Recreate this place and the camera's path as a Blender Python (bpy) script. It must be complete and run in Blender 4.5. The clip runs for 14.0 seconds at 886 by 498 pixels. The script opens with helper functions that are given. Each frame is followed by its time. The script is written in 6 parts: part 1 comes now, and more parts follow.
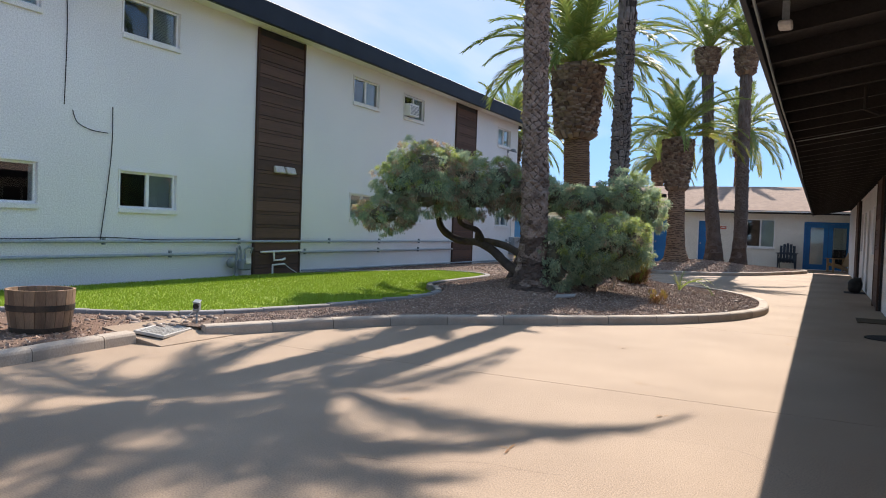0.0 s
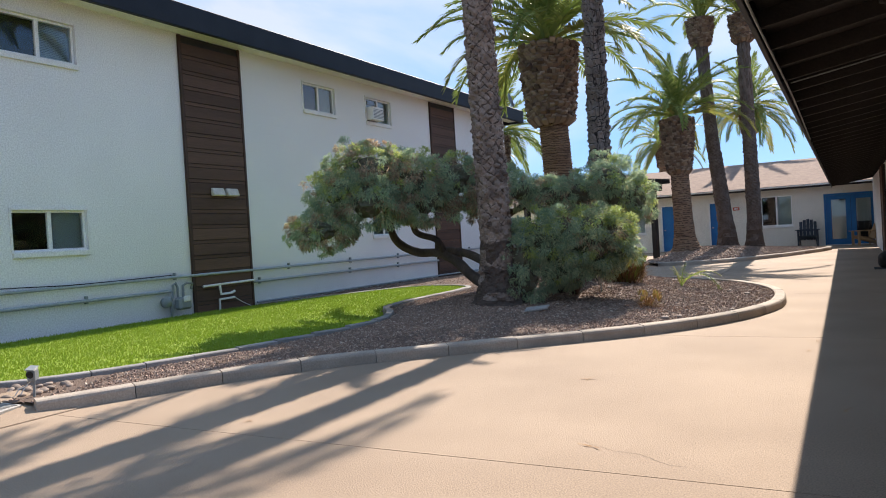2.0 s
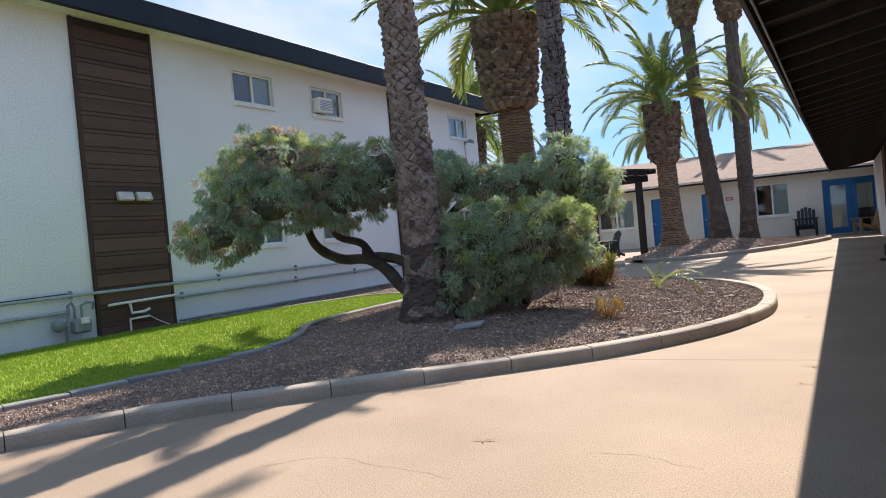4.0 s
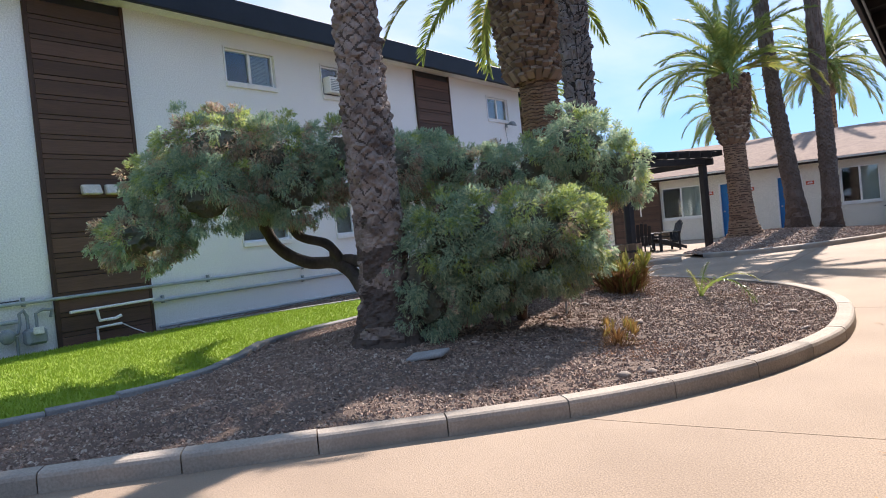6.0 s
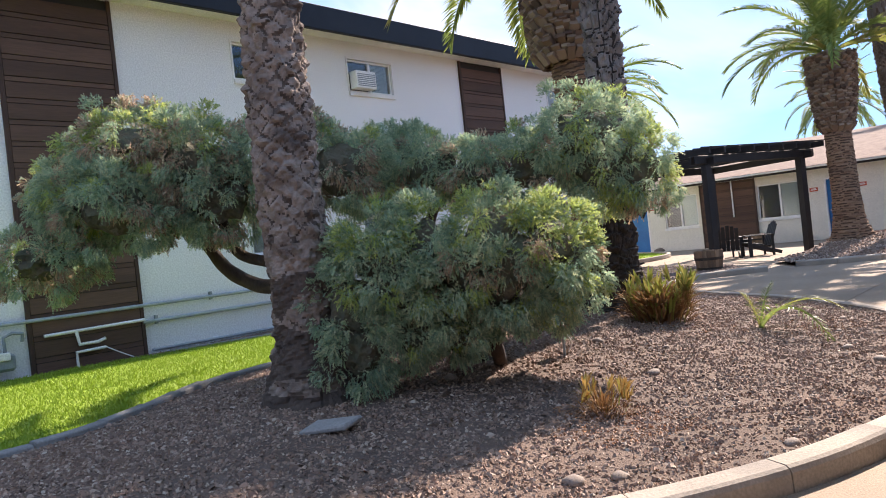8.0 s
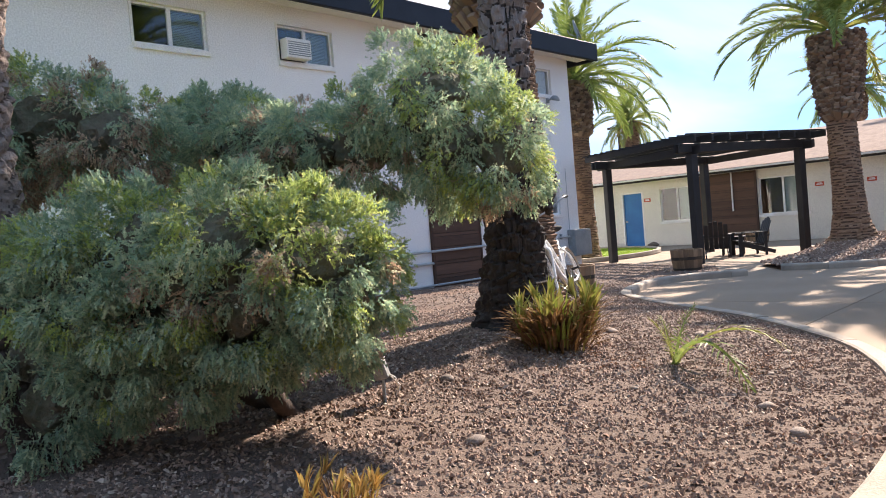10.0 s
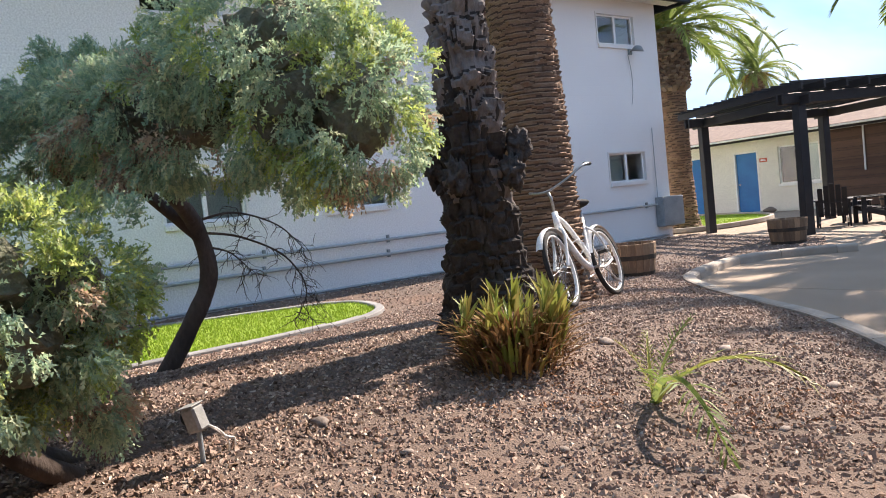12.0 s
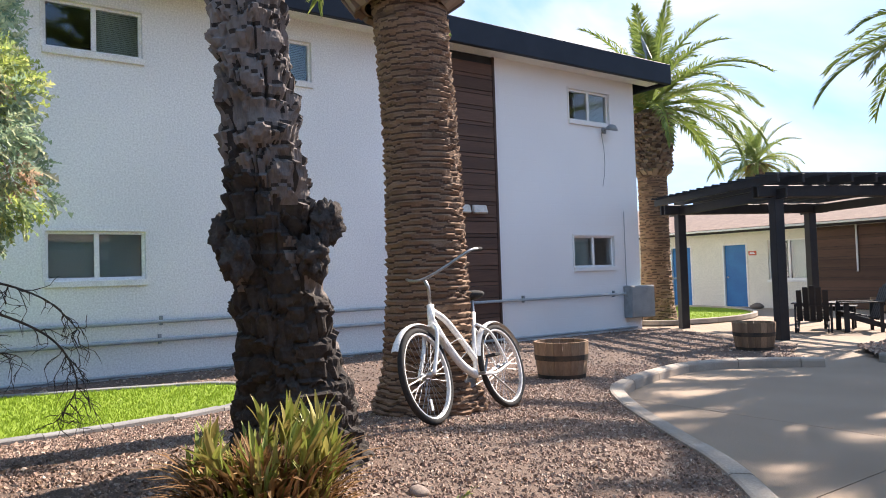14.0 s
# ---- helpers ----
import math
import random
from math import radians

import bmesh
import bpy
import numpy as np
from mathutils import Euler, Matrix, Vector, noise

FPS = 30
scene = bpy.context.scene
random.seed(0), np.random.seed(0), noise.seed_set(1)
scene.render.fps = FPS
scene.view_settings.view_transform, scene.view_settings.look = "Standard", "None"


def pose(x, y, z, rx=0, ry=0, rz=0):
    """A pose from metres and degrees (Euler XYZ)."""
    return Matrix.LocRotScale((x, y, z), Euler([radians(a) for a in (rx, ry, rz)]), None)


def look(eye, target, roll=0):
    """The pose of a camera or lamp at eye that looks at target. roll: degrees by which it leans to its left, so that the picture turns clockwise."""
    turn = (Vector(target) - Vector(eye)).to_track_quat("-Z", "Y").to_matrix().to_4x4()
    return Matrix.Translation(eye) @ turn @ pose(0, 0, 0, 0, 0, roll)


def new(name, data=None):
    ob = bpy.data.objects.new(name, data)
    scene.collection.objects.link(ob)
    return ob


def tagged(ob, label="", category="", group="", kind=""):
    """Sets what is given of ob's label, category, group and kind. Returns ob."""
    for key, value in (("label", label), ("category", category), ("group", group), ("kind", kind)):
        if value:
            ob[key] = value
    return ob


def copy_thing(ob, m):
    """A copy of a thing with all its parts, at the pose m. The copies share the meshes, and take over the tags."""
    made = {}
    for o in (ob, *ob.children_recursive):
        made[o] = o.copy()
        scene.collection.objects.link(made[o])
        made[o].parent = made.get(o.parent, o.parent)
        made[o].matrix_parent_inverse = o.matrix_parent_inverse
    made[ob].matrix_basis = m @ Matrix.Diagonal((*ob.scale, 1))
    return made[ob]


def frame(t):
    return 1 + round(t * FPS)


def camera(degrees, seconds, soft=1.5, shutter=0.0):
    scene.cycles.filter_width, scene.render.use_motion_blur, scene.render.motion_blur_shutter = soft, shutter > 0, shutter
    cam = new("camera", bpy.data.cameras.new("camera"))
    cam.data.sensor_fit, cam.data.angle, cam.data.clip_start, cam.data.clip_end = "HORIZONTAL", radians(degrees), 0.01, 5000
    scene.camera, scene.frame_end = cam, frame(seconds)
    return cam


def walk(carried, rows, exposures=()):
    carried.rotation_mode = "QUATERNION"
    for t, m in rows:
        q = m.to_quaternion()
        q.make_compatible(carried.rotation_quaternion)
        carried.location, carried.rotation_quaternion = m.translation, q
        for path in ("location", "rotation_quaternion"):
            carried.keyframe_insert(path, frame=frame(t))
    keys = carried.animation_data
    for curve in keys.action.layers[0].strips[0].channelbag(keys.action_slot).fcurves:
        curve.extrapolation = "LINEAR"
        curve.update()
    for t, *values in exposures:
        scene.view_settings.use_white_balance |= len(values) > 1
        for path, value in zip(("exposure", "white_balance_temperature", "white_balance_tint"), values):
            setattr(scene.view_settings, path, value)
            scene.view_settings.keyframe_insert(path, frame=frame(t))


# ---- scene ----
cam = camera(62.3, 14.0, soft=1.0)
PATH = [
    (0, (0.306, 0.071, 1.235), (-0.609, 1.848, 1.176), 2.1),
    (0.5, (0.293, 0.593, 1.229), (-0.635, 2.357, 1.061), -1.8),
    (1, (0.318, 1.146, 1.232), (-0.763, 2.828, 1.198), -1.3),
    (1.5, (0.296, 1.7, 1.233), (-0.619, 3.478, 1.195), -1.6),
    (2, (0.351, 2.229, 1.228), (-0.613, 3.982, 1.196), -3.4),
    (2.5, (0.304, 2.728, 1.23), (-0.554, 4.534, 1.241), -4.5),
    (3, (0.353, 3.215, 1.204), (-0.351, 5.086, 1.139), -4.9),
    (3.2, (0.355, 3.421, 1.19), (-0.461, 5.246, 1.148), -3.9),
    (5.3, (0.310, 5.66, 1.175), (-0.709, 7.381, 1.123), -5.8),
    (5.5, (0.296, 5.864, 1.182), (-0.717, 7.588, 1.126), -5.7),
    (6, (0.311, 6.407, 1.202), (-0.827, 8.052, 1.157), -5.6),
    (6.5, (0.298, 6.928, 1.209), (-0.973, 8.471, 1.184), -6.1),
    (7, (0.299, 7.431, 1.22), (-1.142, 8.818, 1.192), -6.1),
    (7.5, (0.239, 7.945, 1.244), (-1.175, 9.36, 1.223), -6.2),
    (8, (0.258, 8.474, 1.219), (-1.092, 9.95, 1.205), -6.2),
    (8.5, (0.249, 9.005, 1.229), (-1.065, 10.513, 1.22), -6.3),
    (8.7, (0.248, 9.2, 1.232), (-1.057, 10.716, 1.222), -6.4),
    (10.8, (0.255, 11.385, 1.205), (-1.192, 12.763, 1.125), -4.8),
    (11, (0.242, 11.586, 1.222), (-1.209, 12.96, 1.137), -5.3),
    (11.5, (0.216, 11.998, 1.211), (-1.259, 13.346, 1.127), -6.0),
    (12, (0.149, 12.404, 1.212), (-1.465, 13.579, 1.102), -6.0),
    (12.5, (0.046, 12.796, 1.25), (-1.433, 14.141, 1.211), -4.6),
    (13, (0.047, 13.235, 1.263), (-1.488, 14.517, 1.261), -4.8),
    (13.5, (0.022, 13.638, 1.276), (-1.553, 14.87, 1.268), -3.3),
    (14, (-0.063, 14.002, 1.286), (-1.684, 15.171, 1.359), -1.8),
]
EXPOSURES = [(0, 1.84, 7000, 15), (3, 1.9, 7050, 15), (6, 2.04, 6700, 17), (7, 2.13, 6850, 20), (8.5, 2.31, 7100, 20), (11, 2.3, 7150, 17), (14, 2.31, 7000, 17)]
walk(cam, [(t, look(eye, target, roll)) for t, eye, target, roll in PATH], EXPOSURES)

# ---- light: a clear sky with a thin high veil, the sun ahead of the walk ----
SUN_EL, SUN_AZ = radians(39.5), radians(-3)  # azimuth from +y, positive towards +x
world = bpy.data.worlds.new("sky")
scene.world = world
world.use_nodes = True
wn = world.node_tree.nodes
wl = world.node_tree.links
sky = wn.new("ShaderNodeTexSky")
sky.sky_type, sky.sun_disc = "NISHITA", False
sky.sun_elevation, sky.sun_rotation = SUN_EL, SUN_AZ
sky.altitude, sky.air_density, sky.dust_density, sky.ozone_density = 1000, 1.0, 0.0, 4.0
wn["Background"].inputs["Strength"].default_value = 0.15
# a thin high veil that evens the sky out, with streaks of white cloud in it
wco = wn.new("ShaderNodeTexCoord")
wmap = wn.new("ShaderNodeMapping")
wmap.inputs["Scale"].default_value = (1.3, 1.3, 3.2)
wmap.inputs["Location"].default_value = (0.55, 0.2, 0.0)
wl.new(wco.outputs["Generated"], wmap.inputs["Vector"])
wnoise = wn.new("ShaderNodeTexNoise")
wnoise.inputs["Scale"].default_value = 1.5
wnoise.inputs["Detail"].default_value = 7
wnoise.inputs["Distortion"].default_value = 0.6
wl.new(wmap.outputs["Vector"], wnoise.inputs["Vector"])
wramp = wn.new("ShaderNodeValToRGB")
wramp.color_ramp.elements[0].position, wramp.color_ramp.elements[1].position = 0.42, 0.62
wramp.color_ramp.elements[0].color = (0.46, 0.96, 1.72, 1)
wramp.color_ramp.elements[1].color = (1.28, 1.44, 1.6, 1)
wl.new(wnoise.outputs["Fac"], wramp.inputs["Fac"])
wtint = wn.new("ShaderNodeMix")
wtint.data_type, wtint.blend_type = "RGBA", "MULTIPLY"
wtint.inputs["Factor"].default_value = 1.0
wtint.inputs["B"].default_value = (0.68, 0.785, 1.0, 1)
wl.new(sky.outputs["Color"], wtint.inputs["A"])
wmix = wn.new("ShaderNodeMix")
wmix.data_type = "RGBA"
wmix.inputs["Factor"].default_value = 0.9
wl.new(wtint.outputs["Result"], wmix.inputs["A"])
wl.new(wramp.outputs["Color"], wmix.inputs["B"])
wl.new(wmix.outputs["Result"], wn["Background"].inputs["Color"])
sun = new("sun", bpy.data.lights.new("sun", "SUN"))
sun.data.energy, sun.data.angle, sun.data.color = 2.6, radians(0.55), (1.0, 0.94, 0.85)
sun_dir = Vector((math.sin(SUN_AZ) * math.cos(SUN_EL), math.cos(SUN_AZ) * math.cos(SUN_EL), math.sin(SUN_EL)))
sun.matrix_world = look(sun_dir * 60, (0, 0, 0))


# ---- materials ----
def mat(name, c1, c2=None, scale=3.0, rough=0.85, bump=0.25, dist=0.01, fine=60.0, metal=0.0, vary=0.0, stretch=(1, 1, 1), c3=None, spots=0.0, spec=0.3, grain=0.15):
    """Two-scale procedural surface. c1-c2: broad blotches; fine: grain; vary: from piece to piece; c3: stains with amount spots."""
    m = bpy.data.materials.new(name)
    m.use_nodes = True
    n, l = m.node_tree.nodes, m.node_tree.links
    b = n["Principled BSDF"]
    b.inputs["Roughness"].default_value, b.inputs["Metallic"].default_value = rough, metal
    b.inputs["Specular IOR Level"].default_value = spec
    co = n.new("ShaderNodeTexCoord")
    mp = n.new("ShaderNodeMapping")
    mp.inputs["Scale"].default_value = stretch
    l.new(co.outputs["Object"], mp.inputs["Vector"])
    info = n.new("ShaderNodeObjectInfo")
    off = n.new("ShaderNodeVectorMath")
    off.operation = "MULTIPLY_ADD"
    off.inputs[1].default_value = (1, 1, 1)
    sc = n.new("ShaderNodeVectorMath")
    sc.operation = "SCALE"
    sc.inputs["Scale"].default_value = 37.0 if vary else 0.0
    cmb = n.new("ShaderNodeCombineXYZ")
    for k in range(3):
        l.new(info.outputs["Random"], cmb.inputs[k])
    l.new(cmb.outputs[0], sc.inputs[0])
    l.new(mp.outputs[0], off.inputs[0])
    l.new(sc.outputs[0], off.inputs[2])
    big = n.new("ShaderNodeTexNoise")
    big.inputs["Scale"].default_value, big.inputs["Detail"].default_value = scale, 5
    l.new(off.outputs[0], big.inputs["Vector"])
    sm = n.new("ShaderNodeTexNoise")
    sm.inputs["Scale"].default_value, sm.inputs["Detail"].default_value = fine, 4
    l.new(off.outputs[0], sm.inputs["Vector"])
    c2 = c2 or tuple(v * 0.8 for v in c1)
    rmp = n.new("ShaderNodeValToRGB")
    rmp.color_ramp.elements[0].position, rmp.color_ramp.elements[1].position = 0.35, 0.66
    rmp.color_ramp.elements[0].color, rmp.color_ramp.elements[1].color = (*c1, 1), (*c2, 1)
    l.new(big.outputs["Fac"], rmp.inputs["Fac"])
    col = rmp.outputs["Color"]
    g = n.new("ShaderNodeMapRange")
    g.inputs["From Min"].default_value, g.inputs["From Max"].default_value = 0.3, 0.7
    g.inputs["To Min"].default_value, g.inputs["To Max"].default_value = 0.97 - grain, 0.97 + grain
    l.new(sm.outputs["Fac"], g.inputs["Value"])
    mul = n.new("ShaderNodeVectorMath")
    mul.operation = "SCALE"
    l.new(col, mul.inputs[0])
    l.new(g.outputs[0], mul.inputs["Scale"])
    col = mul.outputs[0]
    if c3:
        st = n.new("ShaderNodeTexNoise")
        st.inputs["Scale"].default_value, st.inputs["Detail"].default_value = scale * 0.45, 8
        l.new(off.outputs[0], st.inputs["Vector"])
        sr = n.new("ShaderNodeValToRGB")
        sr.color_ramp.elements[0].position, sr.color_ramp.elements[1].position = 0.6 - 0.15 * spots, 0.75
        l.new(st.outputs["Fac"], sr.inputs["Fac"])
        mx = n.new("ShaderNodeMix")
        mx.data_type = "RGBA"
        mx.inputs["B"].default_value = (*c3, 1)
        l.new(sr.outputs["Color"], mx.inputs["Factor"])
        l.new(col, mx.inputs["A"])
        col = mx.outputs["Result"]
    if vary:
        v = n.new("ShaderNodeMapRange")
        v.inputs["To Min"].default_value, v.inputs["To Max"].default_value = 1 - vary, 1 + vary
        l.new(info.outputs["Random"], v.inputs["Value"])
        m2 = n.new("ShaderNodeVectorMath")
        m2.operation = "SCALE"
        l.new(col, m2.inputs[0])
        l.new(v.outputs[0], m2.inputs["Scale"])
        col = m2.outputs[0]
    l.new(col, b.inputs["Base Color"])
    if bump:
        bp = n.new("ShaderNodeBump")
        bp.inputs["Strength"].default_value, bp.inputs["Distance"].default_value = bump, dist
        l.new(sm.outputs["Fac"], bp.inputs["Height"])
        l.new(bp.outputs["Normal"], b.inputs["Normal"])
    return m


def island_mat(name, colours, rough=0.8, trans=0.0, spec=0.3):
    """A colour picked per loose island of the mesh: stones, leaves."""
    m = bpy.data.materials.new(name)
    m.use_nodes = True
    n, l = m.node_tree.nodes, m.node_tree.links
    b = n["Principled BSDF"]
    b.inputs["Roughness"].default_value, b.inputs["Specular IOR Level"].default_value = rough, spec
    g = n.new("ShaderNodeNewGeometry")
    r = n.new("ShaderNodeValToRGB")
    els = r.color_ramp.elements
    for k, c in enumerate(colours):
        e = els[k] if k < 2 else els.new(0.5)
        e.position, e.color = k / (len(colours) - 1), (*c, 1)
    for k, c in enumerate(colours):
        els[k].position = k / (len(colours) - 1)
    for e, c in zip(sorted(els, key=lambda q: q.position), colours):
        e.color = (*c, 1)
    l.new(g.outputs["Random Per Island"], r.inputs["Fac"])
    l.new(r.outputs["Color"], b.inputs["Base Color"])
    if trans:
        t = n.new("ShaderNodeBsdfTranslucent")
        l.new(r.outputs["Color"], t.inputs["Color"])
        mx = n.new("ShaderNodeMixShader")
        mx.inputs[0].default_value = trans
        l.new(b.outputs[0], mx.inputs[1])
        l.new(t.outputs[0], mx.inputs[2])
        l.new(mx.outputs[0], n["Material Output"].inputs["Surface"])
    return m


def glass_mat(name, tint=(0.9, 0.95, 0.95)):
    m = bpy.data.materials.new(name)
    m.use_nodes = True
    n, l = m.node_tree.nodes, m.node_tree.links
    b = n["Principled BSDF"]
    b.inputs["Base Color"].default_value = (*tint, 1)
    b.inputs["Roughness"].default_value, b.inputs["IOR"].default_value = 0.0, 1.5
    b.inputs["Transmission Weight"].default_value = 1.0
    return m


def block_wall_mat(name, c1, c2):
    """Painted concrete block: faint coursing under thick paint."""
    m = mat(name, c1, c2, scale=0.6, rough=0.75, bump=0.15, dist=0.004, fine=45, spec=0.25)
    n, l = m.node_tree.nodes, m.node_tree.links
    co = n.new("ShaderNodeTexCoord")
    sep = n.new("ShaderNodeSeparateXYZ")
    l.new(co.outputs["Object"], sep.inputs[0])
    add = n.new("ShaderNodeMath")
    l.new(sep.outputs["X"], add.inputs[0])
    l.new(sep.outputs["Y"], add.inputs[1])
    cmb = n.new("ShaderNodeCombineXYZ")
    l.new(add.outputs[0], cmb.inputs["X"])
    l.new(sep.outputs["Z"], cmb.inputs["Y"])
    br = n.new("ShaderNodeTexBrick")
    br.inputs["Scale"].default_value = 1.0
    br.inputs["Brick Width"].default_value, br.inputs["Row Height"].default_value = 0.4, 0.2
    br.inputs["Mortar Size"].default_value, br.inputs["Mortar Smooth"].default_value = 0.006, 0.6
    l.new(cmb.outputs[0], br.inputs["Vector"])
    old = next(q for q in n if q.bl_idname == "ShaderNodeBump")
    bp = n.new("ShaderNodeBump")
    bp.invert = True
    bp.inputs["Strength"].default_value, bp.inputs["Distance"].default_value = 0.22, 0.004
    l.new(br.outputs["Fac"], bp.inputs["Height"])
    l.new(old.outputs["Normal"], bp.inputs["Normal"])
    l.new(bp.outputs["Normal"], n["Principled BSDF"].inputs["Normal"])
    return m


M_WHITE = block_wall_mat("white_block_paint", (0.80, 0.80, 0.79), (0.74, 0.74, 0.735))
M_CREAM = block_wall_mat("cream_block_paint", (0.74, 0.70, 0.62), (0.68, 0.64, 0.56))
M_TRIMW = mat("white_trim", (0.80, 0.79, 0.77), (0.72, 0.71, 0.69), scale=4, bump=0.1, rough=0.6)
M_VINYL = mat("white_vinyl", (0.82, 0.82, 0.80), (0.76, 0.76, 0.74), scale=6, bump=0.03, rough=0.4)
M_FASCIA = mat("navy_fascia", (0.009, 0.013, 0.022), (0.014, 0.019, 0.03), scale=2, bump=0.1, rough=0.6)
M_SOFFIT = mat("dark_soffit", (0.020, 0.017, 0.017), (0.035, 0.03, 0.028), scale=3, bump=0.3, rough=0.8)
M_BOARD = mat("brown_board", (0.115, 0.064, 0.045), (0.085, 0.048, 0.035), scale=1.6, bump=0.35, dist=0.004, fine=30, rough=0.7, vary=0.22, stretch=(1, 0.15, 3))
M_BOARDX = mat("brown_board_x", (0.115, 0.064, 0.045), (0.085, 0.048, 0.035), scale=1.6, bump=0.35, dist=0.004, fine=30, rough=0.7, vary=0.22, stretch=(0.15, 1, 3))
M_BROWN = mat("brown_paint", (0.07, 0.038, 0.028), (0.05, 0.028, 0.02), scale=2, bump=0.2, rough=0.65)
M_CONC = mat("tan_concrete", (0.345, 0.262, 0.192), (0.285, 0.213, 0.155), scale=0.7, rough=0.85, bump=0.6, dist=0.006, fine=110, grain=0.3, c3=(0.24, 0.178, 0.13), spots=0.6)
M_KERB = mat("kerb_concrete", (0.42, 0.36, 0.30), (0.33, 0.285, 0.24), scale=2.2, rough=0.9, bump=0.5, dist=0.006, fine=70, vary=0.12, c3=(0.2, 0.18, 0.16), spots=0.4)
M_EDGE = mat("grey_edging", (0.30, 0.29, 0.28), (0.22, 0.215, 0.21), scale=2.2, rough=0.9, bump=0.5, dist=0.006, fine=70, vary=0.12)
M_DIRT = mat("gravel_bed", (0.16, 0.112, 0.088), (0.12, 0.085, 0.068), scale=0.8, rough=0.95, bump=1.0, dist=0.01, fine=90, c3=(0.19, 0.105, 0.068), spots=0.35)
M_STONE = island_mat("gravel_stones", [(0.13, 0.088, 0.070), (0.29, 0.192, 0.145), (0.19, 0.128, 0.098), (0.39, 0.28, 0.212), (0.16, 0.11, 0.088), (0.31, 0.19, 0.138), (0.52, 0.43, 0.345)], rough=0.75)
M_COBBLE = mat("river_stone", (0.30, 0.235, 0.195), (0.20, 0.16, 0.135), scale=9, rough=0.75, bump=0.2, fine=50, vary=0.3)
M_TURFB = mat("turf_backing", (0.225, 0.33, 0.028), (0.25, 0.355, 0.033), scale=1.5, rough=0.8, bump=0.8, dist=0.015, fine=180)
M_TURF = island_mat("turf_blades", [(0.215, 0.32, 0.028), (0.25, 0.36, 0.035), (0.23, 0.335, 0.03), (0.27, 0.375, 0.042)], rough=0.6, trans=0.2)
M_SHINGLE = mat("tan_shingle", (0.30, 0.215, 0.17), (0.24, 0.17, 0.135), scale=5, rough=0.95, bump=0.8, dist=0.01, fine=60, vary=0.15)
M_BLUE = mat("blue_door_paint", (0.015, 0.16, 0.40), (0.012, 0.13, 0.34), scale=2, rough=0.45, bump=0.08)
M_GLASS = glass_mat("window_glass")
# Near-black for surfaces behind windows: the unlit rooms' shade is put into colour.
M_DARK = mat("room_shade", (0.03, 0.03, 0.035), (0.05, 0.05, 0.055), scale=1, bump=0)
M_BLIND = mat("blind_slat", (0.42, 0.48, 0.44), (0.36, 0.42, 0.38), scale=2, bump=0.05, rough=0.5)
M_GREY = mat("galvanised_paint", (0.27, 0.30, 0.31), (0.21, 0.235, 0.25), scale=5, rough=0.5, bump=0.1)
M_PIPE = mat("conduit_paint", (0.38, 0.42, 0.44), (0.30, 0.34, 0.36), scale=5, rough=0.45, bump=0.08)
M_BLACK = mat("black_paint", (0.018, 0.017, 0.018), (0.028, 0.026, 0.026), scale=4, rough=0.55, bump=0.2)
M_RUBBER = mat("black_rubber", (0.022, 0.022, 0.022), (0.035, 0.034, 0.033), scale=12, rough=0.85, bump=0.3)
M_STEEL = mat("dull_steel", (0.45, 0.45, 0.45), (0.33, 0.33, 0.33), scale=9, rough=0.38, metal=1.0, bump=0.05)
M_BIKE = mat("white_bike_paint", (0.80, 0.80, 0.79), (0.74, 0.73, 0.71), scale=9, rough=0.35, bump=0.02, spec=0.5)
M_OAK = mat("barrel_oak", (0.30, 0.20, 0.125), (0.20, 0.13, 0.085), scale=3, rough=0.85, bump=0.5, fine=50, stretch=(3, 3, 0.4), vary=0.3)
M_HOOP = mat("barrel_hoop", (0.05, 0.045, 0.04), (0.10, 0.075, 0.055), scale=8, rough=0.7, metal=0.4, bump=0.3)
M_SIGN = mat("red_sign", (0.55, 0.10, 0.05), (0.48, 0.08, 0.04), scale=5, rough=0.5, bump=0.02)
M_LAMP = mat("lamp_face", (0.62, 0.58, 0.52), (0.5, 0.46, 0.41), scale=7, rough=0.4, bump=0.1)
M_MAT = mat("doormat", (0.02, 0.02, 0.022), (0.035, 0.034, 0.033), scale=9, rough=0.95, bump=0.8, fine=120)
M_MATB = mat("doormat_brown", (0.10, 0.07, 0.04), (0.07, 0.05, 0.03), scale=9, rough=0.95, bump=0.8, fine=120)
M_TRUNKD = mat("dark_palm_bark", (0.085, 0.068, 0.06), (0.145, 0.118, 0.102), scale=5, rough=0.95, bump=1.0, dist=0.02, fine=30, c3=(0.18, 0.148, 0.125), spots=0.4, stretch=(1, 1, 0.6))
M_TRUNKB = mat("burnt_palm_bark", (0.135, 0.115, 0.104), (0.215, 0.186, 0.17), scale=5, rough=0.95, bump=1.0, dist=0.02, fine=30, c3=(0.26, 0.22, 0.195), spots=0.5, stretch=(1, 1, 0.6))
M_CHAR = mat("charred_wood", (0.045, 0.038, 0.035), (0.075, 0.064, 0.057), scale=8, rough=0.95, bump=1.0, dist=0.02, fine=40)
M_TRUNKG = mat("scaly_palm_bark", (0.19, 0.14, 0.112), (0.30, 0.235, 0.195), scale=7, rough=0.95, bump=1.0, dist=0.02, fine=34, c3=(0.07, 0.05, 0.042), spots=0.6)
M_TRUNKR = mat("ringed_palm_bark", (0.21, 0.125, 0.08), (0.30, 0.20, 0.13), scale=4, rough=0.95, bump=0.8, dist=0.015, fine=40, stretch=(1, 1, 5), c3=(0.09, 0.06, 0.045), spots=0.5)
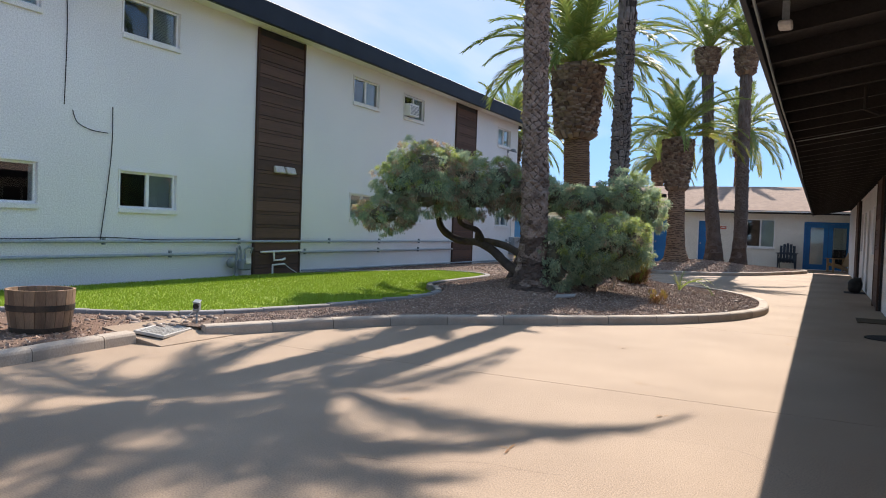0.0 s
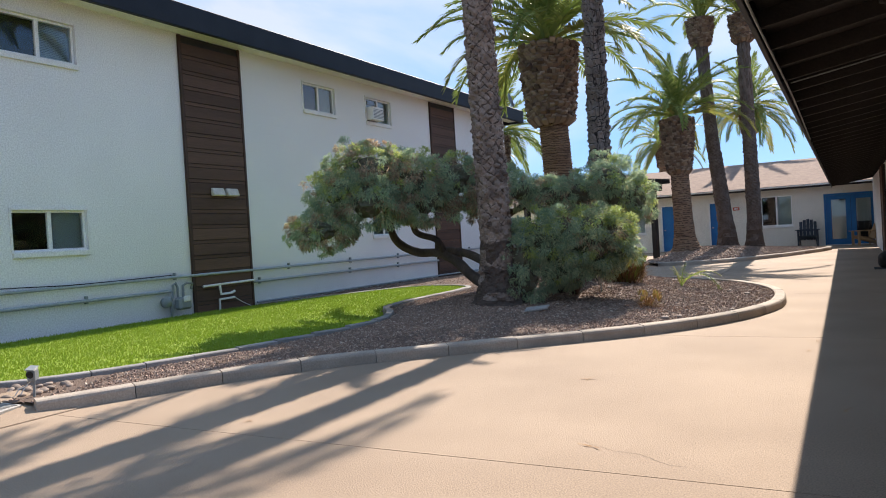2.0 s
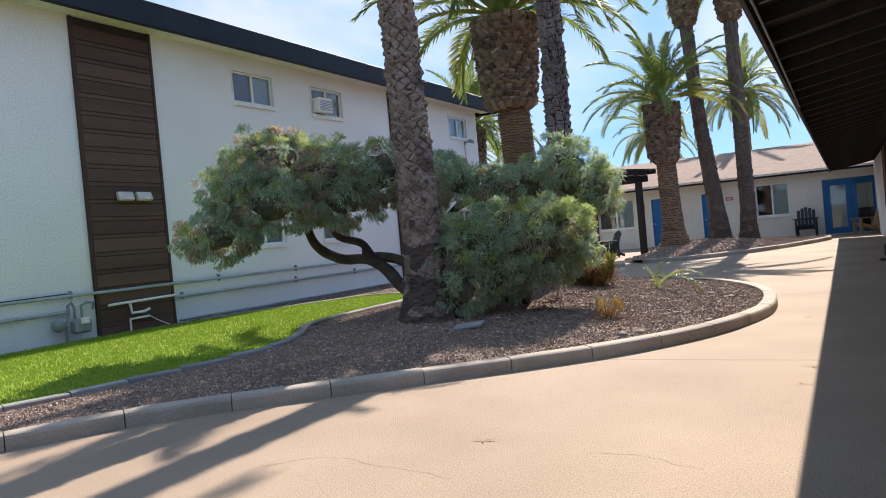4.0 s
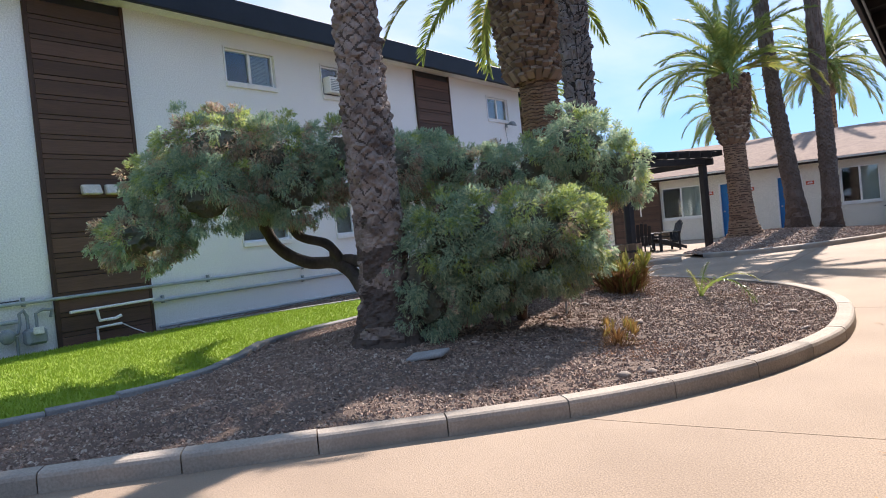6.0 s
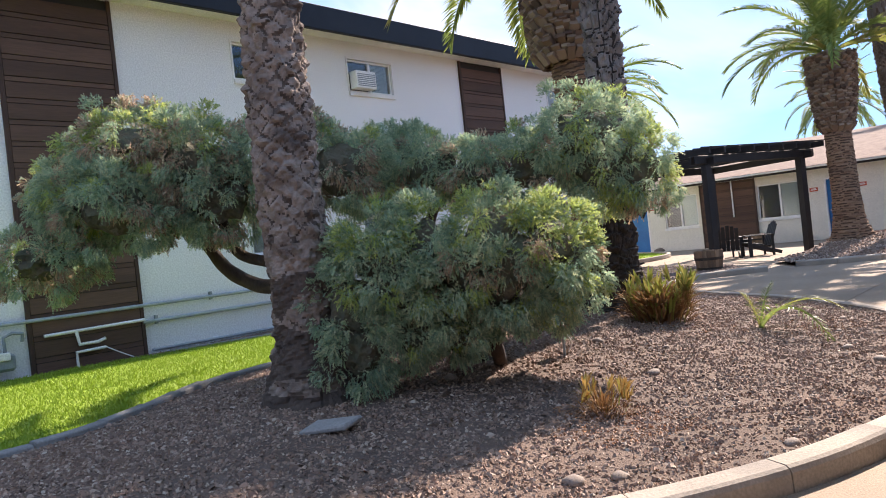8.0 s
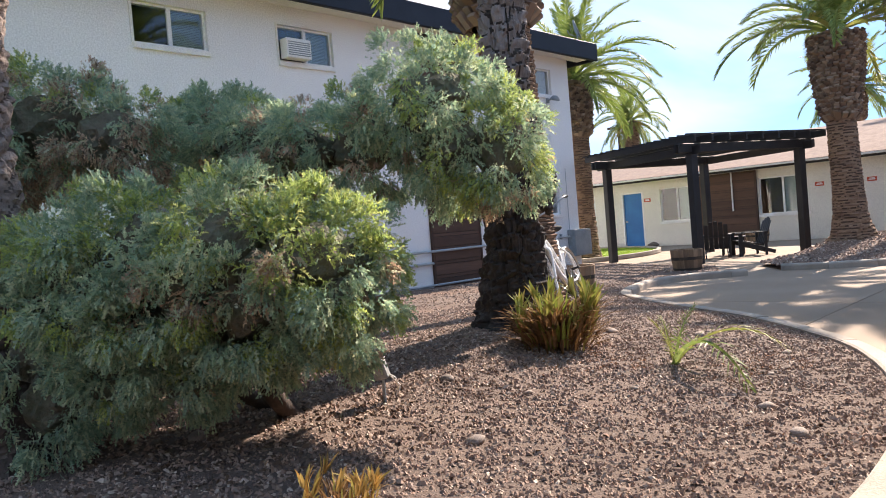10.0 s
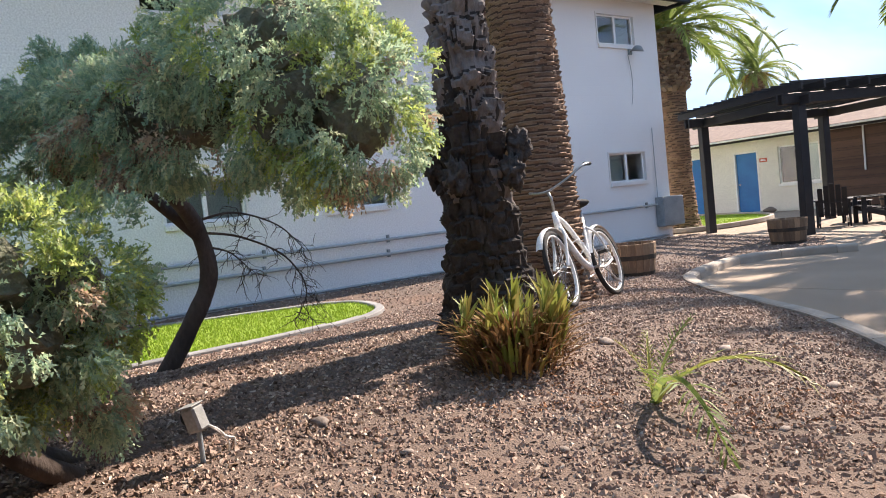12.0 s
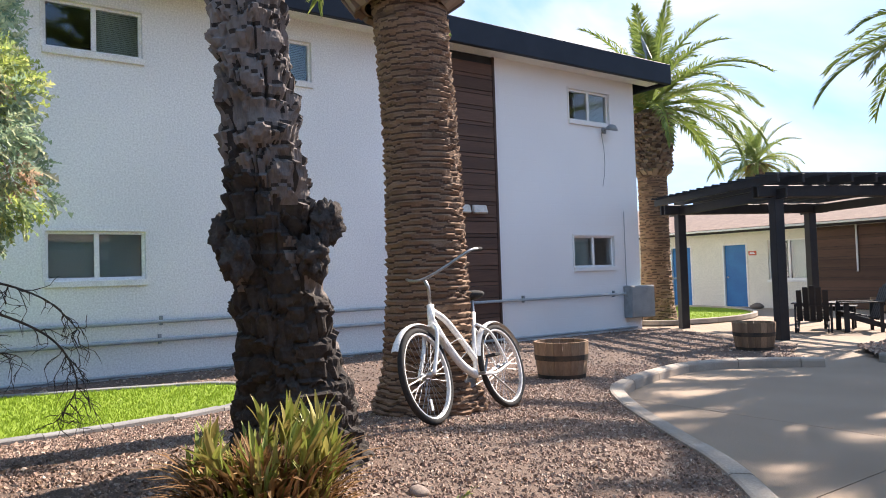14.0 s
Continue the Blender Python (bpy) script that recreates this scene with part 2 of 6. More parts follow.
M_BOOT = island_mat("cut_frond_stubs", [(0.13, 0.08, 0.055), (0.24, 0.17, 0.12), (0.08, 0.052, 0.04), (0.30, 0.23, 0.17), (0.17, 0.11, 0.075)], rough=0.95)
M_FROND = island_mat("palm_leaflets", [(0.121, 0.189, 0.05), (0.216, 0.284, 0.069), (0.162, 0.23, 0.062), (0.297, 0.338, 0.094), (0.149, 0.209, 0.069)], rough=0.5, trans=0.4)
M_FRONDY = island_mat("palm_leaflets_yellow", [(0.338, 0.338, 0.088), (0.225, 0.275, 0.069), (0.413, 0.362, 0.112), (0.188, 0.237, 0.062)], rough=0.5, trans=0.4)
M_FRONDD = island_mat("dry_leaflets", [(0.33, 0.182, 0.077), (0.45, 0.273, 0.121), (0.24, 0.117, 0.055)], rough=0.8, trans=0.3)
M_JUNI = island_mat("juniper_sprays", [(0.188, 0.287, 0.2), (0.397, 0.518, 0.314), (0.271, 0.394, 0.277), (0.564, 0.62, 0.385), (0.233, 0.352, 0.258), (0.62, 0.62, 0.385)], rough=0.6, trans=0.48)
M_JUNIY = island_mat("juniper_new_growth", [(0.305, 0.387, 0.13), (0.484, 0.567, 0.158), (0.182, 0.266, 0.13), (0.62, 0.62, 0.234)], rough=0.6, trans=0.48)
M_JUNID = island_mat("juniper_dead_sprays", [(0.398, 0.256, 0.178), (0.62, 0.455, 0.316), (0.221, 0.156, 0.118), (0.62, 0.62, 0.442)], rough=0.6, trans=0.48)
M_TWIG = mat("juniper_wood", (0.10, 0.075, 0.06), (0.06, 0.045, 0.038), scale=6, rough=0.95, bump=1.0, dist=0.01, fine=40, stretch=(1, 1, 0.5))
M_LITTER = island_mat("dry_litter", [(0.10, 0.065, 0.045), (0.16, 0.10, 0.065), (0.07, 0.045, 0.034)], rough=0.95)


# ---- mesh helpers ----
def mesh_of(name, bm, material, smooth=False):
    me = bpy.data.meshes.new(name)
    bm.to_mesh(me)
    bm.free()
    me.materials.append(material)
    if smooth:
        me.polygons.foreach_set("use_smooth", [True] * len(me.polygons))
    return me


def part(name, bm, material, parent=None, label="", smooth=False, kind=""):
    """Links a bmesh (or a finished mesh) as one mesh object, under a thing or a part."""
    me = bm if isinstance(bm, bpy.types.Mesh) else mesh_of(name, bm, material, smooth)
    ob = new(name, me)
    if parent is not None:
        ob.parent = parent
    return tagged(ob, label=label, kind=kind)


def thing(name, label, category, at=(0, 0, 0), turn=0.0, group="", kind=""):
    ob = new(name)
    ob.empty_display_size = 0.1
    ob.matrix_basis = pose(*at, 0, 0, turn)
    return tagged(ob, label, category, group, kind)


def box(bm, x0, x1, y0, y1, z0, z1, m=None, bevel=0.0):
    v = [bm.verts.new(p) for p in ((x0, y0, z0), (x1, y0, z0), (x1, y1, z0), (x0, y1, z0), (x0, y0, z1), (x1, y0, z1), (x1, y1, z1), (x0, y1, z1))]
    fs = [bm.faces.new([v[i] for i in q]) for q in ((3, 2, 1, 0), (4, 5, 6, 7), (0, 1, 5, 4), (1, 2, 6, 5), (2, 3, 7, 6), (3, 0, 4, 7))]
    if bevel:
        es = list({e for f in fs for e in f.edges})
        r = bmesh.ops.bevel(bm, geom=es, offset=bevel, segments=1, affect="EDGES")
        v = list({q for f in r["faces"] for q in f.verts} | {q for q in v if q.is_valid})
    if m is not None:
        bmesh.ops.transform(bm, matrix=m, verts=v)
    return bm


def boxes(*dims, bevel=0.0, m=None):
    bm = bmesh.new()
    for d in dims:
        box(bm, *d, bevel=bevel, m=m)
    return bm


def tube(bm, pts, radii, sides=10, closed=False, caps=True):
    """A tube along points, with a radius at each."""
    pts = [Vector(p) for p in pts]
    n = len(pts)
    radii = radii if hasattr(radii, "__len__") else [radii] * n
    rings, up = [], None
    for i, p in enumerate(pts):
        a = pts[(i - 1) % n] if (i or closed) else p
        b = pts[(i + 1) % n] if (i < n - 1 or closed) else p
        d = (b - a).normalized()
        if up is None:
            up = d.cross(Vector((0.31, 0.22, 0.92)))
            up = up.normalized() if up.length > 1e-3 else d.orthogonal().normalized()
        up = (up - d * up.dot(d)).normalized()
        side = d.cross(up)
        rings.append([bm.verts.new(p + (up * math.cos(q) + side * math.sin(q)) * radii[i]) for q in (2 * math.pi * k / sides for k in range(sides))])
    for i in range(n if closed else n - 1):
        r0, r1 = rings[i], rings[(i + 1) % n]
        for k in range(sides):
            bm.faces.new((r0[k], r0[(k + 1) % sides], r1[(k + 1) % sides], r1[k]))
    if caps and not closed:
        bm.faces.new(rings[0][::-1])
        bm.faces.new(rings[-1])
    return bm


def tubes(*runs, sides=10):
    bm = bmesh.new()
    for pts, r in runs:
        tube(bm, pts, r, sides)
    return bm


def lathe(profile, sides=32, bm=None):
    """Turns (radius, z) pairs about z."""
    bm = bm or bmesh.new()
    rings = [[bm.verts.new((r * math.cos(2 * math.pi * k / sides), r * math.sin(2 * math.pi * k / sides), z)) for k in range(sides)] for r, z in profile]
    for a, b in zip(rings, rings[1:]):
        for k in range(sides):
            bm.faces.new((a[k], a[(k + 1) % sides], b[(k + 1) % sides], b[k]))
    return bm


def smooth_line(pts, step=0.1, closed=False):
    """A Catmull-Rom line through 2D points, resampled at even steps."""
    p = np.array(pts, float)
    n = len(p)
    out = []
    for i in range(n if closed else n - 1):
        idx = [(i + k) % n if closed else min(max(i + k, 0), n - 1) for k in (-1, 0, 1, 2)]
        a, b, c, d = p[idx]
        for t in np.linspace(0, 1, 24, endpoint=False):
            out.append(0.5 * (2 * b + (c - a) * t + (2 * a - 5 * b + 4 * c - d) * t**2 + (3 * b - a - 3 * c + d) * t**3))
    out.append(p[0] if closed else p[-1])
    out = np.array(out)
    s = np.r_[0, np.cumsum(np.hypot(*np.diff(out, axis=0).T))]
    k = max(2, int(round(s[-1] / step)))
    q = np.linspace(0, s[-1], k + 1)
    return np.c_[np.interp(q, s, out[:, 0]), np.interp(q, s, out[:, 1])]


def inside(px, py, poly):
    """Which points lie in a polygon."""
    r = np.zeros(px.shape, bool)
    x, y = poly[:, 0], poly[:, 1]
    for x0, y0, x1, y1 in zip(x, y, np.roll(x, -1), np.roll(y, -1)):
        if y0 != y1:
            r ^= ((y0 > py) != (y1 > py)) & (px < (x1 - x0) * (py - y0) / (y1 - y0) + x0)
    return r


def pydata(name, verts, faces, material, smooth=False):
    me = bpy.data.meshes.new(name)
    me.from_pydata(np.asarray(verts).tolist(), [], np.asarray(faces).tolist() if isinstance(faces, np.ndarray) else faces)
    me.materials.append(material)
    if smooth:
        me.polygons.foreach_set("use_smooth", [True] * len(me.polygons))
    return me


def wall_mesh(name, axis, face, back, u0, u1, z0, z1, holes, material):
    """A wall with thickness: axis 'x' runs along y at x=face..back; axis 'y' runs along x. holes: (u0, u1, z0, z1)."""
    us = sorted({u0, u1, *[h[0] for h in holes], *[h[1] for h in holes]})
    zs = sorted({z0, z1, *[h[2] for h in holes], *[h[3] for h in holes]})
    us, zs = [u for u in us if u0 <= u <= u1], [z for z in zs if z0 <= z <= z1]

    def solid(i, j):
        if not (0 <= i < len(us) - 1 and 0 <= j < len(zs) - 1):
            return False
        u, z = (us[i] + us[i + 1]) / 2, (zs[j] + zs[j + 1]) / 2
        return not any(h[0] < u < h[1] and h[2] < z < h[3] for h in holes)

    def at(u, z, d):
        return (d, u, z) if axis == "x" else (u, d, z)

    bm = bmesh.new()
    for i in range(len(us) - 1):
        for j in range(len(zs) - 1):
            if not solid(i, j):
                continue
            a, b, c, d = us[i], us[i + 1], zs[j], zs[j + 1]
            for dd in (face, back):
                bm.faces.new([bm.verts.new(at(*q, dd)) for q in ((a, c), (b, c), (b, d), (a, d))])
            for (di, dj), (p, q) in (((-1, 0), ((a, c), (a, d))), ((1, 0), ((b, c), (b, d))), ((0, -1), ((a, c), (b, c))), ((0, 1), ((a, d), (b, d)))):
                if not solid(i + di, j + dj):
                    bm.faces.new([bm.verts.new(at(*w, dd)) for w, dd in ((p, face), (q, face), (q, back), (p, back))])
    bmesh.ops.remove_doubles(bm, verts=bm.verts, dist=1e-5)
    bmesh.ops.recalc_face_normals(bm, faces=bm.faces)
    return mesh_of(name, bm, material)


def text_mesh(words, size, material, depth=0.002):
    c = bpy.data.curves.new("lettering", "FONT")
    c.body, c.size, c.extrude, c.align_x, c.align_y = words, size, depth, "CENTER", "CENTER"
    ob = bpy.data.objects.new("lettering", c)
    scene.collection.objects.link(ob)
    me = bpy.data.meshes.new_from_object(ob.evaluated_get(bpy.context.evaluated_depsgraph_get()))
    bpy.data.objects.remove(ob)
    me.materials.clear()
    me.materials.append(material)
    return me


# ---- plan ----
FX, RX, FY = -10.2, 1.33, 35.1  # facade of the two-storey block, wall of the arcade, wall of the far wing
KERB = smooth_line([(-5.38, 5.75), (-5.02, 6.55), (-4.7, 7.2), (-4.25, 7.93), (-3.67, 8.53), (-3.1, 9.05), (-2.58, 9.56), (-2.02, 10.08), (-1.48, 10.66), (-0.98, 11.42),
                    (-0.64, 12.25), (-0.44, 13.4), (-0.6, 15.0), (-1.15, 16.4), (-1.78, 17.2), (-2.63, 18.0), (-3.45, 18.55), (-4.45, 19.25), (-5.12, 19.9), (-5.5, 20.8),
                    (-5.68, 21.7), (-5.55, 22.3), (-5.2, 22.75), (-4.75, 23.2)], 0.095)
KERB2 = smooth_line([(-4.5, 24.05), (-3.7, 24.25), (-2.7, 24.9), (-1.6, 26.6), (-0.65, 28.9), (-0.12, 30.9), (-0.35, 31.9), (-1.4, 32.4), (-3.5, 32.6)], 0.095)
KERB0 = smooth_line([(-5.2, -6.0), (-5.25, -2.0), (-5.35, 1.5), (-5.42, 3.6), (-5.5, 4.3), (-5.56, 5.02)], 0.095)
LAWN = smooth_line([(-10.05, 4.9), (-8.6, 5.05), (-7.43, 5.71), (-6.35, 6.45), (-5.72, 7.92), (-5.5, 8.7), (-5.18, 9.6), (-5.14, 10.3), (-5.46, 11.0), (-6.1, 11.9),
                    (-6.42, 12.97), (-6.5, 14.2), (-6.62, 15.4), (-6.85, 16.25), (-7.3, 16.75), (-8.0, 16.98), (-8.5, 16.9), (-8.9, 16.2), (-9.45, 14.6), (-9.9, 12.9)], 0.1)
LAWN_POLY = np.vstack([LAWN, [(-10.05, 12.4)]])


def bed_height(x, y):
    """The gravel beds: a low mound under the trees in each, level beside the kerb."""
    a = 0.26 * np.exp(-((x + 4.2) ** 2 / 2.9 + (y - 14.0) ** 2 / 18.0))
    b = 0.24 * np.exp(-((x + 4.0) ** 2 / 4.5 + (y - 30.0) ** 2 / 7.0))
    flat = 0.085 - 0.05 * np.clip((y - 20) / 3, 0, 1) * np.clip((-5 - x) / 1.0, 0, 1)
    d = np.full(np.shape(x), 9.0)
    for kx, ky in KERB[::3]:
        d = np.minimum(d, (x - kx) ** 2 + (y - ky) ** 2)
    return flat + (a + b) * np.clip((np.sqrt(d) - 0.12) / 0.7, 0.0, 1.0)


def offset(line, d):
    """A 2D line moved to its left."""
    t = np.gradient(line, axis=0)
    t /= np.hypot(t[:, 0], t[:, 1])[:, None]
    return line + np.c_[-t[:, 1], t[:, 0]] * d


def h_at(x, y):
    return float(bed_height(np.float64(x), np.float64(y)))
# ---- ground and paving ----
bm = bmesh.new()
box(bm, -400, 400, -400, 400, -0.5, -0.03)
tagged(part("ground", bm, M_DIRT), "bare earth around the buildings reaching the horizon", "ground", kind="structure")
pav = thing("pavement", "tan coloured concrete paving with fine cracks and stains", "pavement", kind="structure")
JOINTS = [-12, -7.5, -3.2, 1.2, 5.8, 10.45, 15.1, 19.8, 24.4, 29.0, 34.9]
for a, b in zip(JOINTS, JOINTS[1:]):
    for x0, x1 in ((-17.0, -8.0), (-8.0, -2.2), (-2.2, 4.0)) if a > 15 else ((-8.0, 4.0),):
        part("slab", boxes((x0 + 0.004, x1 - 0.004, a + 0.004, b - 0.004, -0.12, 0.0)), M_CONC, pav)


def bed(name, poly, label, cell=0.08, skip=None, drop=0.0):
    """A gravel bed: a height field clipped to its outline."""
    lo, hi = poly.min(0), poly.max(0)
    nx, ny = int((hi[0] - lo[0]) / cell) + 2, int((hi[1] - lo[1]) / cell) + 2
    gx, gy = np.meshgrid(lo[0] + cell * np.arange(nx), lo[1] + cell * np.arange(ny), indexing="ij")
    rng = np.random.default_rng(3)
    gz = bed_height(gx, gy) - drop + rng.normal(0, 0.004, gx.shape)
    cx, cy = gx[:-1, :-1] + cell / 2, gy[:-1, :-1] + cell / 2
    keep = inside(cx, cy, poly)
    if skip is not None:
        keep &= ~inside(cx, cy, skip)
    i, j = np.nonzero(keep)
    k = i * ny + j
    faces = np.c_[k, k + ny, k + ny + 1, k + 1]
    return tagged(part(name, pydata(name, np.c_[gx.ravel(), gy.ravel(), gz.ravel()], faces, M_DIRT, True), None), label, "gravel bed", kind="structure")


ISLAND = np.vstack([[(-5.5, 1.0), (-5.52, 3.6), (-5.66, 5.02), (-5.98, 5.05), (-5.95, 5.72)], offset(KERB, 0.09), [(-5.4, 23.6), (-6.2, 25.2), (-9.0, 26.4), (-10.19, 27.0), (-10.19, 1.0)]])
bed("gravel_ground", ISLAND, "brown crushed gravel bed mounded round the palms", skip=LAWN_POLY)
BED2 = np.vstack([offset(KERB2, 0.09), [(-5.2, 32.4), (-5.3, 29.8), (-5.1, 27.5), (-5.3, 25.2)]])
bed("gravel_ground_2", BED2, "brown crushed gravel mound beneath far palms")


# ---- two-storey block ----
WINS = [(5.87, 7.07), (8.53, 9.73), (15.3, 16.47), (17.78, 18.93), (24.47, 25.63)]
HOLES = [(a, b, z, z + 0.62) for a, b in WINS for z in (1.37, 4.29)]
block = thing("apartment_block", "two storey white painted block apartment building with brown board panels", "building")
part("wall_front", wall_mesh("wall_front", "x", FX, FX - 0.22, -14.0, 26.42, -0.1, 5.45, HOLES, M_WHITE), None, block)
part("wall_end", boxes((FX - 12, FX - 0.22, 26.2, 26.42, -0.1, 5.45)), M_WHITE, block)
part("wall_back", boxes((FX - 12.2, FX - 12, -14, 26.42, -0.1, 5.45)), M_WHITE, block)
part("wall_near", boxes((FX - 12, FX - 0.22, -14, -13.8, -0.1, 5.45)), M_WHITE, block)
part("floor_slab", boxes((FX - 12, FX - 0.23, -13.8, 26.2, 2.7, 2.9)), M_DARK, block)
# unseen walls added close behind the panes, coloured as dim rooms
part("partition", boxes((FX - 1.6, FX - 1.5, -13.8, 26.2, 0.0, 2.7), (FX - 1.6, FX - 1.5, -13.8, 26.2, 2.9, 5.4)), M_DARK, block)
part("roof", boxes((FX - 12.6, FX + 0.5, -14.4, 27.0, 5.46, 5.52), (FX - 12.0, FX - 0.2, -14.0, 26.4, 5.52, 5.60)), M_FASCIA, block)
part("soffit", boxes((FX + 0.002, FX + 0.46, -14.3, 26.9, 5.24, 5.27)), M_TRIMW, block)
part("fascia", boxes((FX + 0.46, FX + 0.56, -14.4, 27.0, 5.17, 5.60), (FX - 12.6, FX + 0.46, 26.92, 27.0, 5.17, 5.60), bevel=0.012), M_FASCIA, block, "dark navy roof fascia")


def panel(parent, y0, y1, z0, z1):
    """Brown cladding of single boards on battens, on the block's face."""
    p = part("board_panel", boxes((FX + 0.003, FX + 0.02, y0 + 0.02, y1 - 0.02, z0, z1)), M_BLACK, parent, "brown horizontal board cladding panel")
    made = [mesh_of("board", boxes((0, d, 0.06, y1 - y0 - 0.06, 0.0, hh), bevel=0.003), M_BOARD) for hh, d in ((0.205, 0.028), (0.062, 0.022))]
    z, k = z0, 0
    while z < z1 - 0.2:
        o = part("board", made[k % 2], None, p)
        o.location = (FX + 0.02, y0, z)
        z += (0.205, 0.062)[k % 2] + 0.009
        k += 1
    side = mesh_of("edge_board", boxes((0, 0.05, 0, 0.055, z0, z1), bevel=0.004), M_BROWN)
    for y in (y0, y1 - 0.055):
        o = part("edge_board", side, None, p)
        o.location = (FX + 0.004, y, 0)


panel(block, 11.78, 13.33, 0.02, 5.22)
panel(block, 21.02, 22.55, 0.02, 5.22)


def slider_window(name, parent, y0, y1, z0, z1, blind, face=FX, out=1, trim=True, open_left=False):
    """A two-light sliding window set in the block wall; out: which way it faces along x."""
    w = part(name, boxes((face - 0.09 * out, face - 0.04 * out, y0, y1, z0, z0 + 0.035), (face - 0.09 * out, face - 0.04 * out, y0, y1, z1 - 0.035, z1),
                         (face - 0.09 * out, face - 0.04 * out, y0, y0 + 0.035, z0 + 0.035, z1 - 0.035), (face - 0.09 * out, face - 0.04 * out, y1 - 0.035, y1, z0 + 0.035, z1 - 0.035)), M_VINYL, parent, "white vinyl sliding window")
    mid = (y0 + y1) / 2
    sash = part("sash", boxes((face - 0.075 * out, face - 0.03 * out, mid - 0.03, mid + 0.03, z0 + 0.03, z1 - 0.03)), M_VINYL, w)
    for a, b in ((y0 + 0.035, mid - 0.03), (mid + 0.03, y1 - 0.035)):
        g = part("pane", boxes((face - 0.064 * out, face - 0.060 * out, a, b, z0 + 0.035, z1 - 0.035)), M_GLASS, w)
        g.visible_shadow = False
    part("sill", boxes((face - 0.1 * out, face + 0.045 * out, y0 - 0.02, y1 + 0.02, z0 - 0.085, z0 - 0.002), bevel=0.006), M_TRIMW, w, "white painted sill")
    if trim:
        part("casing", boxes((face + 0.002 * out, face + 0.022 * out, y0 - 0.035, y0 - 0.002, z0, z1 + 0.035), (face + 0.002 * out, face + 0.022 * out, y1 + 0.002, y1 + 0.035, z0, z1 + 0.035),
                             (face + 0.002 * out, face + 0.022 * out, y0 - 0.002, y1 + 0.002, z1 + 0.002, z1 + 0.035)), M_TRIMW, w)
    if blind:
        a, b = {1: (y0, mid), 2: (mid, y1), 3: (y0, y1)}[blind]
        bm = bmesh.new()
        k = z0 + 0.03
        while k < z1 - 0.02:
            q = [bm.verts.new((face - dx * out, yy, zz)) for dx, yy, zz in ((0.115, a + 0.03, k), (0.115, b - 0.03, k), (0.135, b - 0.03, k + 0.028), (0.135, a + 0.03, k + 0.028))]
            bm.faces.new(q)
            k += 0.026
        part("blind", bm, M_BLIND, w, "pale slatted blind")
    return w


BL = {(0, 0): 0, (0, 1): 2, (1, 0): 2, (1, 1): 2, (2, 0): 3, (2, 1): 2, (3, 0): 3, (3, 1): 2, (4, 0): 1, (4, 1): 2}
for i, (a, b) in enumerate(WINS):
    for j, z in enumerate((1.37, 4.29)):
        slider_window("window", block, a, b, z, z + 0.62, BL[(i, j)])

# ---- arcade wing along the walk ----
R_HOLES = [(8.95, 9.88, 0.98, 2.07), (10.6, 11.45, 0.02, 2.03), (12.05, 12.9, 0.02, 2.03), (13.75, 15.05, 0.98, 2.05), (18.0, 19.2, 0.98, 2.05), (20.2, 21.05, 0.02, 2.03), (22.0, 22.85, 0.02, 2.03), (23.4, 24.5, 0.98, 2.05)]
arcade = thing("arcade_wing", "single storey white wing with a dark overhanging rafter roof", "building")
part("wall_front", wall_mesh("wall_front", "x", RX, RX + 0.2, -10.0, 34.86, -0.1, 2.62, R_HOLES, M_WHITE), None, arcade)
part("wall_back", boxes((RX + 7.0, RX + 7.2, -10, 34.86, -0.1, 2.62)), M_WHITE, arcade)
part("wall_near", boxes((RX + 0.2, RX + 7.0, -10, -9.8, -0.1, 2.62)), M_WHITE, arcade)
# added backing, its near-black stands for the dim interior
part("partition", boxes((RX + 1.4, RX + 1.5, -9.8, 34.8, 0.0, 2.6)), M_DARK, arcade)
EX, EZ, WZ = -0.02, 2.27, 2.50
slope = (WZ - EZ) / (RX - EX)
bm = bmesh.new()
v = [bm.verts.new(p) for p in ((EX, -10.3, EZ + 0.10), (RX + 3.6, -10.3, EZ + 0.10 + slope * (RX + 3.6 - EX)), (RX + 3.6, 34.0, EZ + 0.10 + slope * (RX + 3.6 - EX)), (EX, 34.0, EZ + 0.10))]
f0 = bm.faces.new(v)
r = bmesh.ops.extrude_face_region(bm, geom=[f0])
bmesh.ops.translate(bm, verts=[q for q in r["geom"] if isinstance(q, bmesh.types.BMVert)], vec=(0, 0, 0.05))
v = [bm.verts.new(p) for p in ((RX + 3.6, -10.3, 3.02), (RX + 7.6, -10.3, 2.5), (RX + 7.6, 34.0, 2.5), (RX + 3.6, 34.0, 3.02))]
bm.faces.new(v)
bmesh.ops.recalc_face_normals(bm, faces=bm.faces)
part("roof_deck", bm, M_SOFFIT, arcade, "dark painted roof boards")
cover = bmesh.new()
cz = EZ + 0.154
cover.faces.new([cover.verts.new(p) for p in ((EX, -10.3, cz), (RX + 3.6, -10.3, cz + slope * (RX + 3.6 - EX)), (RX + 3.6, 34.0, cz + slope * (RX + 3.6 - EX)), (EX, 34.0, cz))])
part("roof_cover", cover, M_SHINGLE, arcade, "tan asphalt shingle roof cover")
part("fascia", boxes((EX - 0.03, EX - 0.001, -10.3, 34.0, EZ - 0.03, EZ + 0.17), bevel=0.004), M_FASCIA, arcade, "dark painted eave fascia")
raf = bmesh.new()
L = RX - EX
box(raf, 0.0, L, -0.022, 0.022, 0.0, 0.098)
for q in raf.verts:
    q.co.z += slope * q.co.x
raf = mesh_of("rafter", raf, M_SOFFIT)
